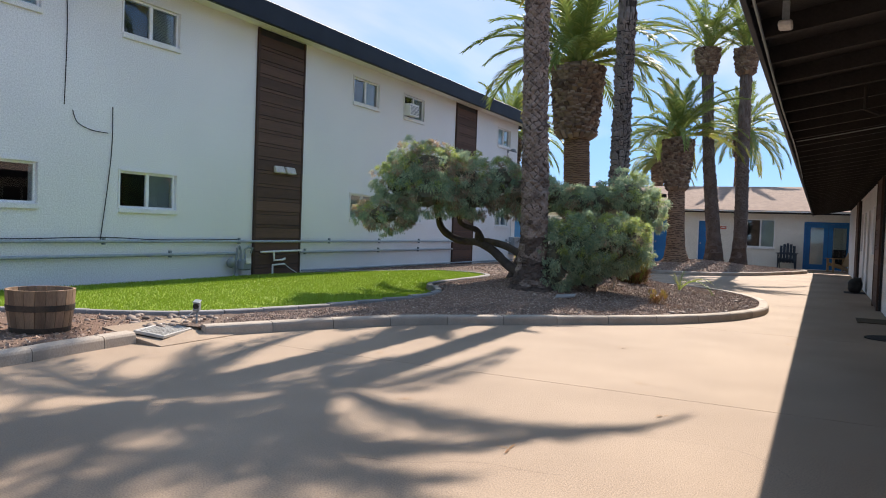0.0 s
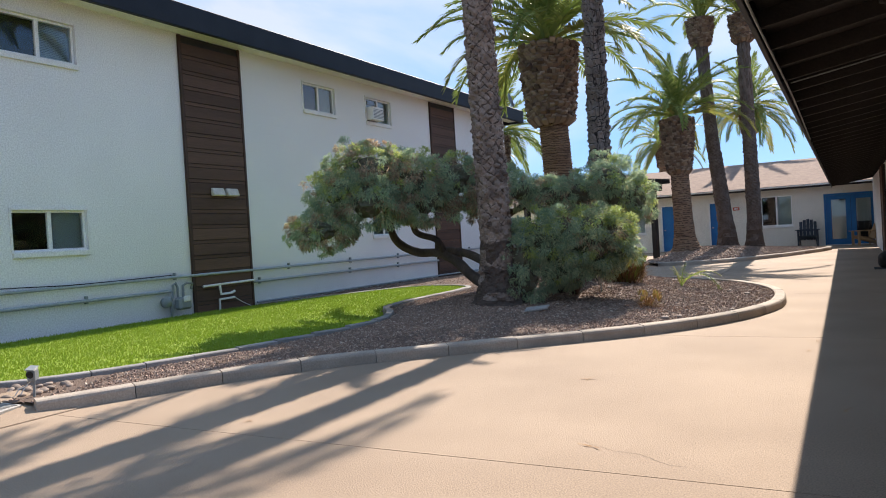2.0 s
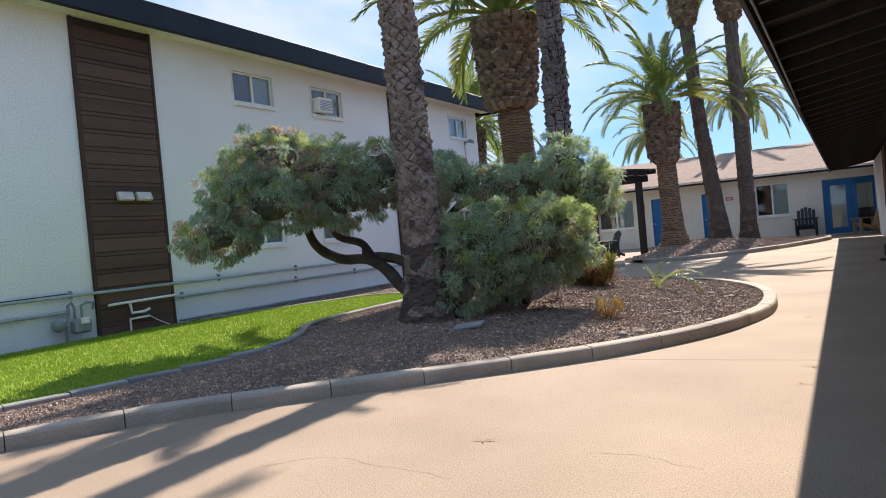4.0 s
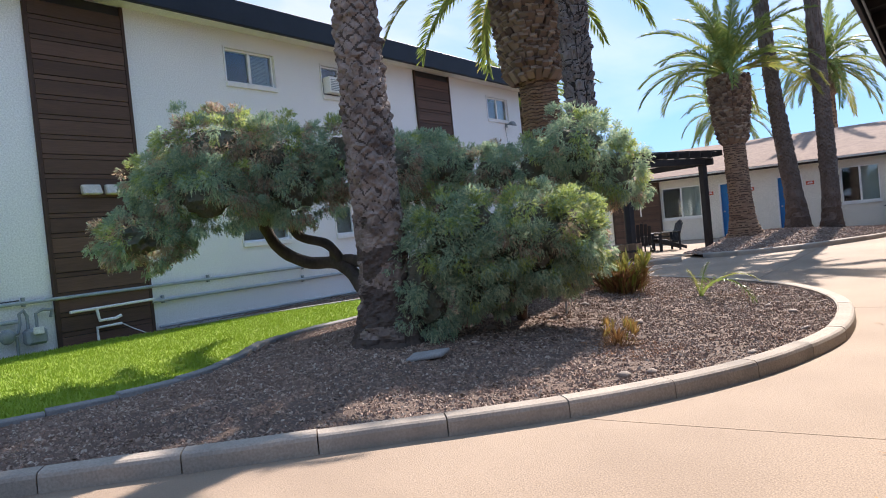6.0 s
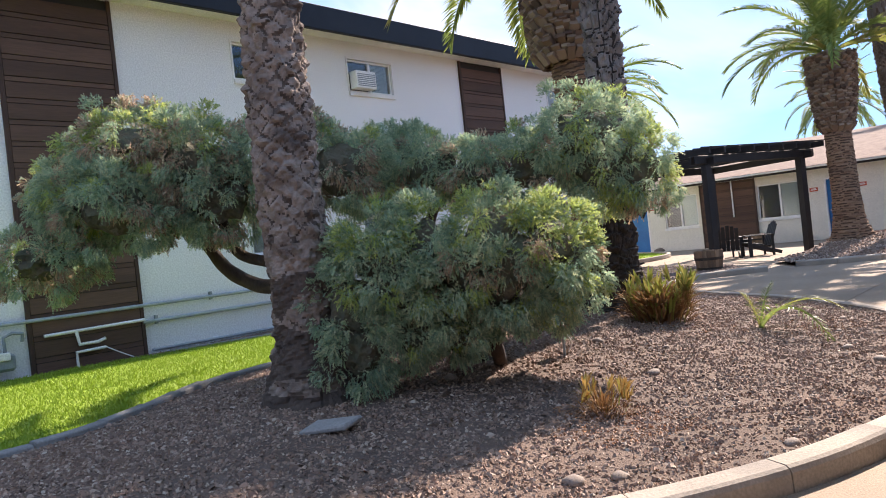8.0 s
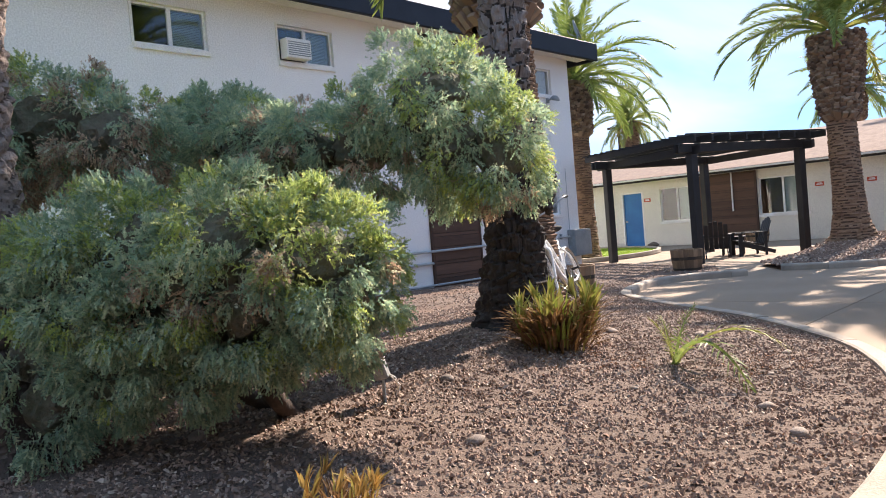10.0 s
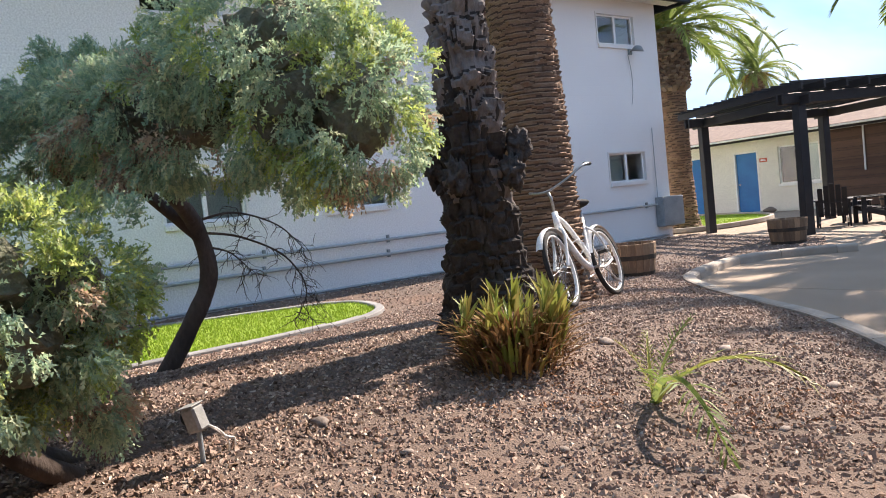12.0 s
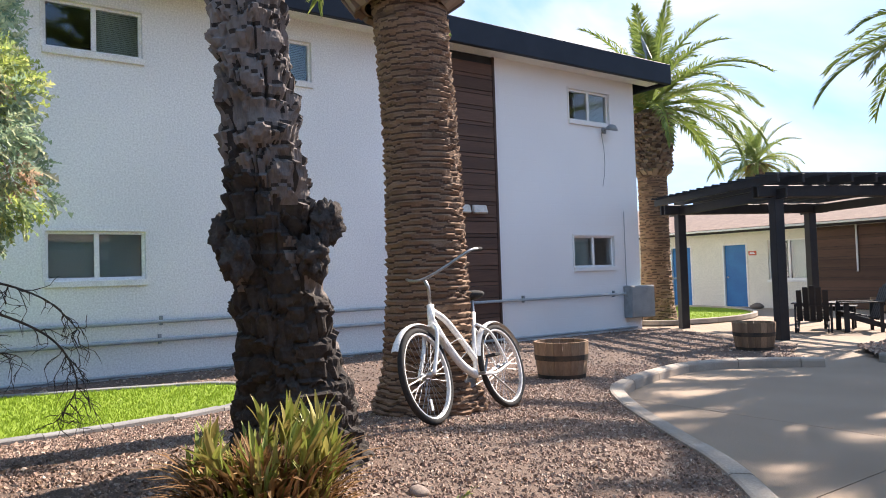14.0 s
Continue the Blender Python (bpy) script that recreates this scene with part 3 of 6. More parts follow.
for k in range(72):
    o = part("rafter", raf, None, arcade)
    o.location = (EX, -9.8 + 0.61 * k, EZ)

# ---- far wing across the end ----
F_OPEN = [(-15.95, -15.1, 0.02, 2.02), (-13.95, -13.08, 0.02, 2.02), (-12.4, -11.1, 0.86, 2.06), (-8.9, -7.4, 0.86, 2.06), (-6.72, -5.85, 0.02, 2.02), (-4.72, -3.85, 0.02, 2.02), (-2.66, -1.5, 0.88, 2.1), (-0.36, 1.5, 0.02, 2.04)]
wing = thing("far_wing", "single storey cream wing with tan shingle roof and blue doors", "building")
part("wall_front", wall_mesh("wall_front", "y", FY, FY + 0.2, -24.0, 9.0, -0.1, 2.5, F_OPEN, M_CREAM), None, wing)
part("wall_back", boxes((-24, 9, FY + 8, FY + 8.2, -0.1, 2.5)), M_CREAM, wing)
part("wall_side", boxes((-24, -23.8, FY + 0.2, FY + 8, -0.1, 2.5), (8.8, 9, FY + 0.2, FY + 8, -0.1, 2.5)), M_CREAM, wing)
# added near-black sheet in place of the wing's unlit rooms
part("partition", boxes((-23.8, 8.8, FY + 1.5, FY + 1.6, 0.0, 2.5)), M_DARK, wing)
part("soffit", boxes((-24.3, 9.3, FY - 0.5, FY - 0.002, 2.36, 2.39)), M_TRIMW, wing)
part("fascia", boxes((-24.3, 9.3, FY - 0.54, FY - 0.5, 2.33, 2.47), bevel=0.004), M_SOFFIT, wing, "dark painted eave board")
part("gutter_edge", boxes((-24.3, 9.3, FY - 0.60, FY - 0.545, 2.40, 2.46), bevel=0.01), M_TRIMW, wing)
RS = (3.78 - 2.47) / 4.5
bm = bmesh.new()
for a, b in (((FY - 0.62, 2.47), (FY + 3.9, 3.78)), ((FY + 8.6, 2.47), (FY + 3.9, 3.78))):
    bm.faces.new([bm.verts.new(p) for p in ((-24.3, *a), (9.3, *a), (9.3, *b), (-24.3, *b))])
part("roof", bm, M_SHINGLE, wing, "tan asphalt shingle roof")


# ---- kerbs, lawns, stones ----
def sweep(line, profile, close=0.004):
    """Sweeps (offset to the left, z) pairs along a 2D line."""
    bm = bmesh.new()
    d = np.gradient(line, axis=0)
    d /= np.hypot(d[:, 0], d[:, 1])[:, None]
    pts = line.copy()
    pts[0] += d[0] * close
    pts[-1] -= d[-1] * close
    rows = [[bm.verts.new((p[0] - t[1] * o, p[1] + t[0] * o, z)) for o, z in profile] for p, t in zip(pts, d)]
    n = len(profile)
    for a, b in zip(rows, rows[1:]):
        for k in range(n):
            bm.faces.new((a[k], b[k], b[(k + 1) % n], a[(k + 1) % n]))
    bm.faces.new(rows[0])
    bm.faces.new(rows[-1][::-1])
    bmesh.ops.recalc_face_normals(bm, faces=bm.faces)
    return bm


def kerb(name, line, profile, material, label, per=8, follow=False):
    k = thing(name, label, "kerb", kind="structure")
    rng = random.Random(5)
    i = 0
    while i < len(line) - 1:
        j = min(i + per, len(line) - 1)
        if len(line) - 1 - j < 3:
            j = len(line) - 1
        o = part("kerb_segment", sweep(line[i:j + 1], profile), material, k)
        o.location.z = rng.uniform(-0.003, 0.003) + (h_at(*line[(i + j) // 2]) - 0.08 if follow else 0.0)
        i = j
    return k


KP = [(-0.012, -0.03), (-0.006, 0.082), (0.004, 0.102), (0.022, 0.112), (0.125, 0.116), (0.145, 0.108), (0.15, -0.03)]
kerb("kerb_1", KERB, KP, M_KERB, "cast concrete kerb in short segments round the gravel island")
kerb("kerb_2", KERB2, KP, M_KERB, "cast concrete kerb round the far palm bed")
kerb("kerb_3", KERB0, KP, M_KERB, "cast concrete kerb beside the planter barrel")
EP = [(-0.115, 0.02), (-0.11, 0.115), (-0.1, 0.125), (-0.015, 0.128), (-0.003, 0.12), (0.0, 0.02)]
kerb("lawn_edging", LAWN[:-6], EP, M_EDGE, "grey concrete edging curving round the turf", per=5, follow=True)


def turf(name, poly, z, count, label):
    bm = bmesh.new()
    f0 = bm.faces.new([bm.verts.new((x, y, z)) for x, y in poly])
    bmesh.ops.triangulate(bm, faces=[f0])
    t = part(name, bm, M_TURFB)
    tagged(t, label, "artificial lawn", kind="structure")
    rng = np.random.default_rng(11)
    lo, hi = poly.min(0), poly.max(0)
    p = rng.uniform(lo, hi, (int(count * 1.6), 2))
    p = p[inside(p[:, 0], p[:, 1], poly)][:count]
    n = len(p)
    a = rng.uniform(0, 2 * np.pi, n)
    w, hgt = 0.006, rng.uniform(0.02, 0.04, n)
    lean = rng.normal(0, 0.012, (n, 2))
    base = np.c_[p, np.full(n, z)]
    s = np.c_[np.cos(a) * w, np.sin(a) * w, np.zeros(n)]
    tip = base + np.c_[lean, hgt]
    vs = np.stack([base - s, base + s, tip], 1).reshape(-1, 3)
    part("blades", pydata("blades", vs, np.arange(3 * n).reshape(-1, 3), M_TURF), None, t, kind="stuff")


turf("lawn_1", LAWN_POLY, 0.105, 70000, "bright green artificial turf lawn beside the white wall")
LAWN2 = smooth_line([(-11.2, 27.5), (-10.4, 28.3), (-10.25, 30.0), (-10.9, 31.7), (-12.4, 33.1), (-14.3, 33.6), (-16.4, 33.2), (-17.0, 30.0), (-15.0, 27.6)], 0.1, closed=True)
kerb("lawn_edging_2", LAWN2[:-1], EP, M_KERB, "pale concrete edging round the second turf patch", per=10)
turf("lawn_2", LAWN2[:-1], 0.07, 20000, "bright green artificial turf patch near the pergola")

CHIP_F = np.array([(0, 1, 4), (1, 5, 4), (1, 2, 5), (2, 3, 5), (3, 4, 5), (3, 0, 4)])


def stones(name, poly, skip, count, r0, r1, seed, label, material=M_STONE):
    """Loose crushed stones: each a small uneven chip bedded in the ground."""
    rng = np.random.default_rng(seed)
    lo, hi = poly.min(0), poly.max(0)
    p = rng.uniform(lo, hi, (count * 4, 2))
    keep = inside(p[:, 0], p[:, 1], poly)
    if skip is not None:
        keep &= ~inside(p[:, 0], p[:, 1], skip)
    p = p[keep][:count]
    n = len(p)
    r = r0 + (r1 - r0) * rng.random(n) ** 2
    base = np.array([(1, 0.75, -0.4), (-0.9, 0.8, -0.4), (-1, -0.7, -0.4), (0.9, -0.8, -0.4), (0.55, 0, 1), (-0.55, 0, 1)], float)
    v = base[None] * (r[:, None, None] * rng.uniform([0.7, 0.6, 0.35], [1.3, 1.0, 0.75], (n, 3))[:, None, :])
    v += rng.normal(0, 0.17, v.shape) * r[:, None, None]
    a = rng.uniform(0, 2 * np.pi, n)
    ca, sa = np.cos(a)[:, None], np.sin(a)[:, None]
    tilt = rng.normal(0, 0.35, n)[:, None]
    x, y, z = v[..., 0], v[..., 1], v[..., 2]
    z = z + x * tilt
    vx, vy = x * ca - y * sa, x * sa + y * ca
    vv = np.stack([vx + p[:, :1], vy + p[:, 1:], z + (bed_height(p[:, 0], p[:, 1]) + 0.1 * r)[:, None]], -1)
    faces = (CHIP_F[None] + 6 * np.arange(n)[:, None, None]).reshape(-1, 3)
    return tagged(part(name, pydata(name, vv.reshape(-1, 3), faces, material), None), label, "gravel", kind="stuff")


NEAR = np.vstack([offset(KERB, 0.14), [(-6.6, 21.5), (-6.9, 17.5), (-6.4, 13.5), (-5.0, 10.4), (-5.4, 8.5), (-6.0, 7.0)]])
NEAR = NEAR[(NEAR[:, 1] > 5.9) & (NEAR[:, 1] < 21.6)]
stones("loose_gravel", NEAR, LAWN_POLY, 135000, 0.0065, 0.0155, 21, "loose brown crushed gravel over the island")
stones("loose_gravel", ISLAND, LAWN_POLY, 26000, 0.011, 0.021, 22, "loose brown crushed gravel along the white wall")
stones("loose_gravel", BED2, None, 9000, 0.02, 0.04, 23, "loose brown crushed gravel under far palms")
stones("leaf_litter", np.array([(-4.9, 10.9), (-2.6, 11.4), (-2.2, 13.5), (-3.2, 15.2), (-5.0, 14.5)]), None, 2600, 0.008, 0.02, 24, "dry brown twigs and needles under the juniper", M_LITTER)


# Reddish chips scattered to stand for patches of orange soil.
M_RUST = island_mat("reddish_crumbs", [(0.30, 0.14, 0.07), (0.38, 0.19, 0.10), (0.22, 0.11, 0.06), (0.34, 0.20, 0.12)], rough=0.9)
for cx, cy, rx, ry, n, sd in ((-1.85, 12.05, 0.42, 0.4, 900, 31), (-1.75, 15.55, 0.3, 0.5, 500, 32), (-2.75, 15.0, 0.45, 0.4, 700, 33)):
    ring = np.array([(cx + rx * math.cos(a) * (1 + 0.3 * math.sin(3 * a)), cy + ry * math.sin(a)) for a in np.linspace(0, 2 * math.pi, 24, endpoint=False)])
    stones("palm_crumbs", ring, None, n, 0.006, 0.012, sd, "reddish brown chips standing for orange soil on the gravel", M_RUST)


def cobble(seed, r, sq=0.6):
    bm = bmesh.new()
    bmesh.ops.create_icosphere(bm, subdivisions=2, radius=1.0)
    for q in bm.verts:
        k = 1 + 0.28 * noise.noise(q.co * 1.1 + Vector((seed * 7.3, 0, 0)))
        q.co = Vector((q.co.x * r * 1.25 * k, q.co.y * r * k, q.co.z * r * sq * k))
    return mesh_of("stone", bm, M_COBBLE, True)


COBS = [cobble(k, 1.0) for k in range(6)]
rng = random.Random(8)
spots = [(-2.07, 14.54), (-2.5, 14.03), (-1.3, 14.6), (-1.55, 15.35), (-1.0, 14.2), (-0.75, 13.2), (-3.05, 13.9), (-2.2, 13.2), (-0.95, 12.1), (-1.7, 16.1), (-3.3, 12.3), (-1.45, 11.35), (-1.6, 11.2), (-2.5, 16.4), (-3.1, 16.0)]
spots += [(-5.75 - rng.random() * 1.0, 5.35 + rng.random() * 1.1) for _ in range(55)]
for x, y in spots:
    o = part("stone", COBS[rng.randrange(6)], None)
    k = rng.uniform(0.022, 0.05)
    o.matrix_basis = pose(x, y, h_at(x, y) + 0.2 * k, rng.uniform(-15, 15), rng.uniform(-15, 15), rng.uniform(0, 360)) @ Matrix.Diagonal((k, k, k, 1))
    tagged(o, "rounded tan river stone lying in gravel", "stone", "loose river stones")
slabo = bmesh.new()
box(slabo, -0.16, 0.16, -0.09, 0.09, 0, 0.035, bevel=0.01)
for q in slabo.verts:
    q.co.x += 0.25 * q.co.y + 0.03 * noise.noise(q.co * 9)
    q.co.y *= 1 - 0.8 * max(0, q.co.x)
o = part("broken_paver", slabo, M_EDGE)
o.matrix_basis = pose(-3.2, 11.13, h_at(-3.2, 11.13) + 0.012, 6, -5, 25)
tagged(o, "broken grey paver lying on the gravel", "paver")


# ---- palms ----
# Groove colours: shade between the leaf scars is put into a darker material.
M_GAPG = mat("groove_shade_dark_base", (0.105, 0.077, 0.062), (0.075, 0.055, 0.045), scale=9, rough=1.0, bump=0.8, fine=50)
M_GAPR = mat("brown_groove_shade", (0.11, 0.07, 0.05), (0.08, 0.052, 0.038), scale=9, rough=1.0, bump=0.8, fine=50)
M_GAPD = mat("char_and_groove_shade", (0.04, 0.034, 0.031), (0.06, 0.052, 0.046), scale=9, rough=1.0, bump=0.8, fine=50)

def cell_noise(i, j, seed):
    return np.modf(np.abs(np.sin(i * 127.1 + j * 311.7 + seed * 74.7) * 43758.5453))[0]


def vnoise(u, v, period, seed):
    """Smooth value noise, periodic in u, between -1 and 1."""
    u0, v0 = np.floor(u), np.floor(v)
    fu, fv = u - u0, v - v0
    fu, fv = fu * fu * (3 - 2 * fu), fv * fv * (3 - 2 * fv)
    c = lambda a, b: cell_noise((u0 + a) % period, v0 + b, seed)  # noqa: E731
    return 2 * ((c(0, 0) * (1 - fu) + c(1, 0) * fu) * (1 - fv) + (c(0, 1) * (1 - fu) + c(1, 1) * fu) * fv) - 1


def trunk_mesh(style, axis, seed=0, sides=84, dz=0.024, material=None, gap=None):
    """axis: (x, y, z, radius) up the trunk, relative to its base."""
    ax = np.array(axis, float)
    top = ax[-1, 2]
    zs = np.r_[np.arange(ax[0, 2], min(top, 5.4), dz), np.arange(min(top, 5.4), top, 0.12), top]
    th = np.linspace(0, 2 * np.pi, sides, endpoint=False)
    Z, T = np.meshgrid(zs, th, indexing="ij")
    R = np.interp(Z, ax[:, 2], ax[:, 3])
    cx, cy = np.interp(Z, ax[:, 2], ax[:, 0]), np.interp(Z, ax[:, 2], ax[:, 1])
    U = T / (2 * np.pi)
    if style == "ring":
        v = Z / 0.052 + 0.5 * vnoise(U * 6, Z * 3, 6, seed) + 0.35 * vnoise(U * 22, Z * 12, 22, seed + 1)
        row = np.floor(v)
        fv = v - row
        u = U * 24 + cell_noise(row, 0, seed) * 5
        cell = np.floor(u) % 24
        lip = cell_noise(row, cell, seed)
        d = 0.030 * (0.45 + 0.8 * lip) * fv**1.2 + 0.010 * vnoise(U * 40, Z * 22, 40, seed + 3)
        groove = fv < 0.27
    elif style == "scaly":
        n, hh = 9, 0.125
        jit = 0.22 * vnoise(U * 18, Z * 14, 18, seed)
        a = U * n + Z / hh + jit + 0.15 * vnoise(U * 5, Z * 2, 5, seed + 7)
        b = U * n - Z / hh + 0.22 * vnoise(U * 18, Z * 14, 18, seed + 1)
        ca, cb = np.floor(a), np.floor(b)
        fa, fb = a - ca, b - cb
        lip = cell_noise(ca - cb, (ca + cb) % (2 * n), seed)
        edge = np.minimum(np.minimum(fa, 1 - fa), np.minimum(fb, 1 - fb))
        rise = (fa + 1 - fb) / 2
        fresh = np.clip((Z - 0.9) / 0.9, 0.0, 1.0)
        fine = 0.5 + 0.5 * np.sin(2 * np.pi * (Z / 0.045 + 0.9 * vnoise(U * 14, Z * 8, 14, seed + 5)))
        d = (0.25 + 0.75 * fresh) * 0.058 * (0.3 + 0.9 * lip) * np.clip(edge * 3, 0, 1) ** 0.6 * (0.15 + 0.85 * rise) - 0.012
        d += 0.013 * vnoise(U * 50, Z * 30, 50, seed + 2) + 0.014 * vnoise(U * 22, Z * 16, 22, seed + 8) + (1 - fresh) * 0.016 * fine * vnoise(U * 30, Z * 12, 30, seed + 4)
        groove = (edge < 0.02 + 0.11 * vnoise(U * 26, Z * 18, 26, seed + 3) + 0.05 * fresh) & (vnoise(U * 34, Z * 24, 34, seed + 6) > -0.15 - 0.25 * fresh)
        # more faces turn dark towards the trunk's foot
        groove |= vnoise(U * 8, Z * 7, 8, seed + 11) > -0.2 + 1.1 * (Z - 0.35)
    else:
        v = Z / 0.105 + 0.9 * vnoise(U * 5, Z * 3, 5, seed) + 0.5 * vnoise(U * 14, Z * 8, 14, seed + 1)
        row = np.floor(v)
        fv = v - row
        u = U * 13 + cell_noise(row, 0, seed) * 5
        lip = 0.5 + 0.5 * vnoise(U * 13, row * 3.7, 13, seed)
        edge = np.minimum(u - np.floor(u), np.ceil(u) - u)
        d = 0.042 * (0.3 + 0.9 * lip) * fv**1.1 * np.clip(0.6 + edge * 4, 0, 1) - 0.012
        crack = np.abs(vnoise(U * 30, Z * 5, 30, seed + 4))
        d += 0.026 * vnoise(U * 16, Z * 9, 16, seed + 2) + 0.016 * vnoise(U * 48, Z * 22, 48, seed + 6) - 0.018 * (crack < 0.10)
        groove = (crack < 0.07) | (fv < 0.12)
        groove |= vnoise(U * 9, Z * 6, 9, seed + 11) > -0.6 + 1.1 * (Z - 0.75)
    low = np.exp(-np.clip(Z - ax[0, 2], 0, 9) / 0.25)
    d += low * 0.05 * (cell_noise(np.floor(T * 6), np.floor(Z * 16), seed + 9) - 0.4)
    R = R + d
    V = np.stack([cx + R * np.cos(T), cy + R * np.sin(T), Z], -1).reshape(-1, 3)
    n, m = Z.shape
    i, j = np.meshgrid(np.arange(n - 1), np.arange(m), indexing="ij")
    a, b = i * m + j, i * m + (j + 1) % m
    F = np.stack([a, b, b + m, a + m], -1).reshape(-1, 4)
    me = pydata("trunk", V, F, material)
    # groove faces take the dark colour that stands for shade in the creases
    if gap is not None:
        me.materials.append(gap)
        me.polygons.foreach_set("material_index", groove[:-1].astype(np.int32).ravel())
    return me


def boots_mesh(z0, z1, r0, r1, seed, size=0.11, out=0.09):
    """The pineapple: rows of cut frond stubs under a crown."""
    rng = random.Random(seed)
    bm = bmesh.new()
    lathe([(r0 * 0.75, z0 - 0.05), (r0, z0), ((r0 + r1) / 2 * 1.02, (z0 + z1) / 2), (r1, z1), (r1 * 0.5, z1 + 0.15), (0.02, z1 + 0.2)], 24, bm)
    z, row = z0, 0
    while z < z1:
        t = (z - z0) / (z1 - z0)
        r = r0 + (r1 - r0) * math.sin(t * math.pi / 2)
        n = max(8, int(2 * math.pi * r / (size * 1.15)))
        for k in range(n):
            a = 2 * math.pi * (k + 0.5 * (row % 2)) / n + rng.uniform(-0.05, 0.05)
            w, hh, ln = size * rng.uniform(0.42, 0.55), size * rng.uniform(0.22, 0.34), out * rng.uniform(0.6, 1.5)
            m = Matrix.Translation((r * math.cos(a), r * math.sin(a), z + rng.uniform(-0.015, 0.015))) @ pose(0, 0, 0, 0, -rng.uniform(30, 55), math.degrees(a))
            box(bm, -0.08, ln, -w, w, -hh, hh, m)
        z += size * 0.62
        row += 1
    return mesh_of("stub_collar", bm, M_BOOT)


def frond_mesh(length, rise, droop, seed, material, leaf=0.42, stations=46, tw=1.0):
    """A pinnate frond: an arching midrib with two ranks of narrow leaflets."""
    rng = np.random.default_rng(seed)
    n = 26
    s = np.linspace(0, 1, n)
    ang = np.radians(rise - droop * s**1.25)
    step = length / (n - 1)
    x = np.r_[0, np.cumsum(np.cos(ang[:-1]) * step)]
    z = np.r_[0, np.cumsum(np.sin(ang[:-1]) * step)]
    sway = 0.10 * length * rng.normal() * s**2
    V, F = [], []

    def quad(a, b, c, d):
        k = len(V)
        V.extend([a, b, c, d])
        F.append((k, k + 1, k + 2, k + 3))

    # midrib as a thin three-sided strip
    for i in range(n - 1):
        w0, w1 = 0.028 * (1 - s[i]) + 0.004, 0.028 * (1 - s[i + 1]) + 0.004
        p, q = np.array([x[i], sway[i], z[i]]), np.array([x[i + 1], sway[i + 1], z[i + 1]])
        quad(p + [0, -w0, 0.01], q + [0, -w1, 0.008], q + [0, 0, -w1 * 0.5], p + [0, 0, -w0 * 0.5])
        quad(p + [0, 0, -w0 * 0.5], q + [0, 0, -w1 * 0.5], q + [0, w1, 0.008], p + [0, w0, 0.01])
    for side in (-1, 1):
        for t in np.linspace(0.14, 0.995, stations):
            t = min(0.999, t + rng.normal(0, 0.004))
            k = t * (n - 1)
            i = int(k)
            f = k - i
            p = np.array([x[i] + (x[min(i + 1, n - 1)] - x[i]) * f, sway[i], z[i] + (z[min(i + 1, n - 1)] - z[i]) * f])
            A = ang[i]
            fwd, up = np.array([math.cos(A), 0, math.sin(A)]), np.array([-math.sin(A), 0, math.cos(A)])
            ln = leaf * (0.45 + 0.55 * math.sin(math.pi * min(1, 0.12 + t * 0.92))) * rng.uniform(0.85, 1.1)
            spread = 0.95 - 0.45 * t
            lift = rng.uniform(0.05, 0.55)
            d = fwd * (0.55 + 0.5 * t) + np.array([0, side * spread, 0]) + up * lift * tw
            d /= np.linalg.norm(d)
            mid = p + d * ln * 0.45
            tip = p + d * ln + np.array([0, 0, -0.22 * ln])
            wdir = np.cross(d, up)
            wdir = 0.0062 * wdir / max(1e-6, np.linalg.norm(wdir)) + up * rng.uniform(-0.003, 0.003)
            quad(p, mid - wdir, tip, mid + wdir)
    return pydata("frond", np.array(V), F, material)


KINDS = [(82, 38), (66, 55), (50, 70), (34, 82), (16, 84), (-4, 72), (-26, 52)]
FRONDS = {}
for kind_i, (rise, droop) in enumerate(KINDS):
    for var in range(2):
        FRONDS[(kind_i, var)] = frond_mesh(1.0, rise, droop, 10 * kind_i + var, M_FRONDY if (kind_i in (4, 6) and var) else M_FROND, leaf=0.165, stations=84)


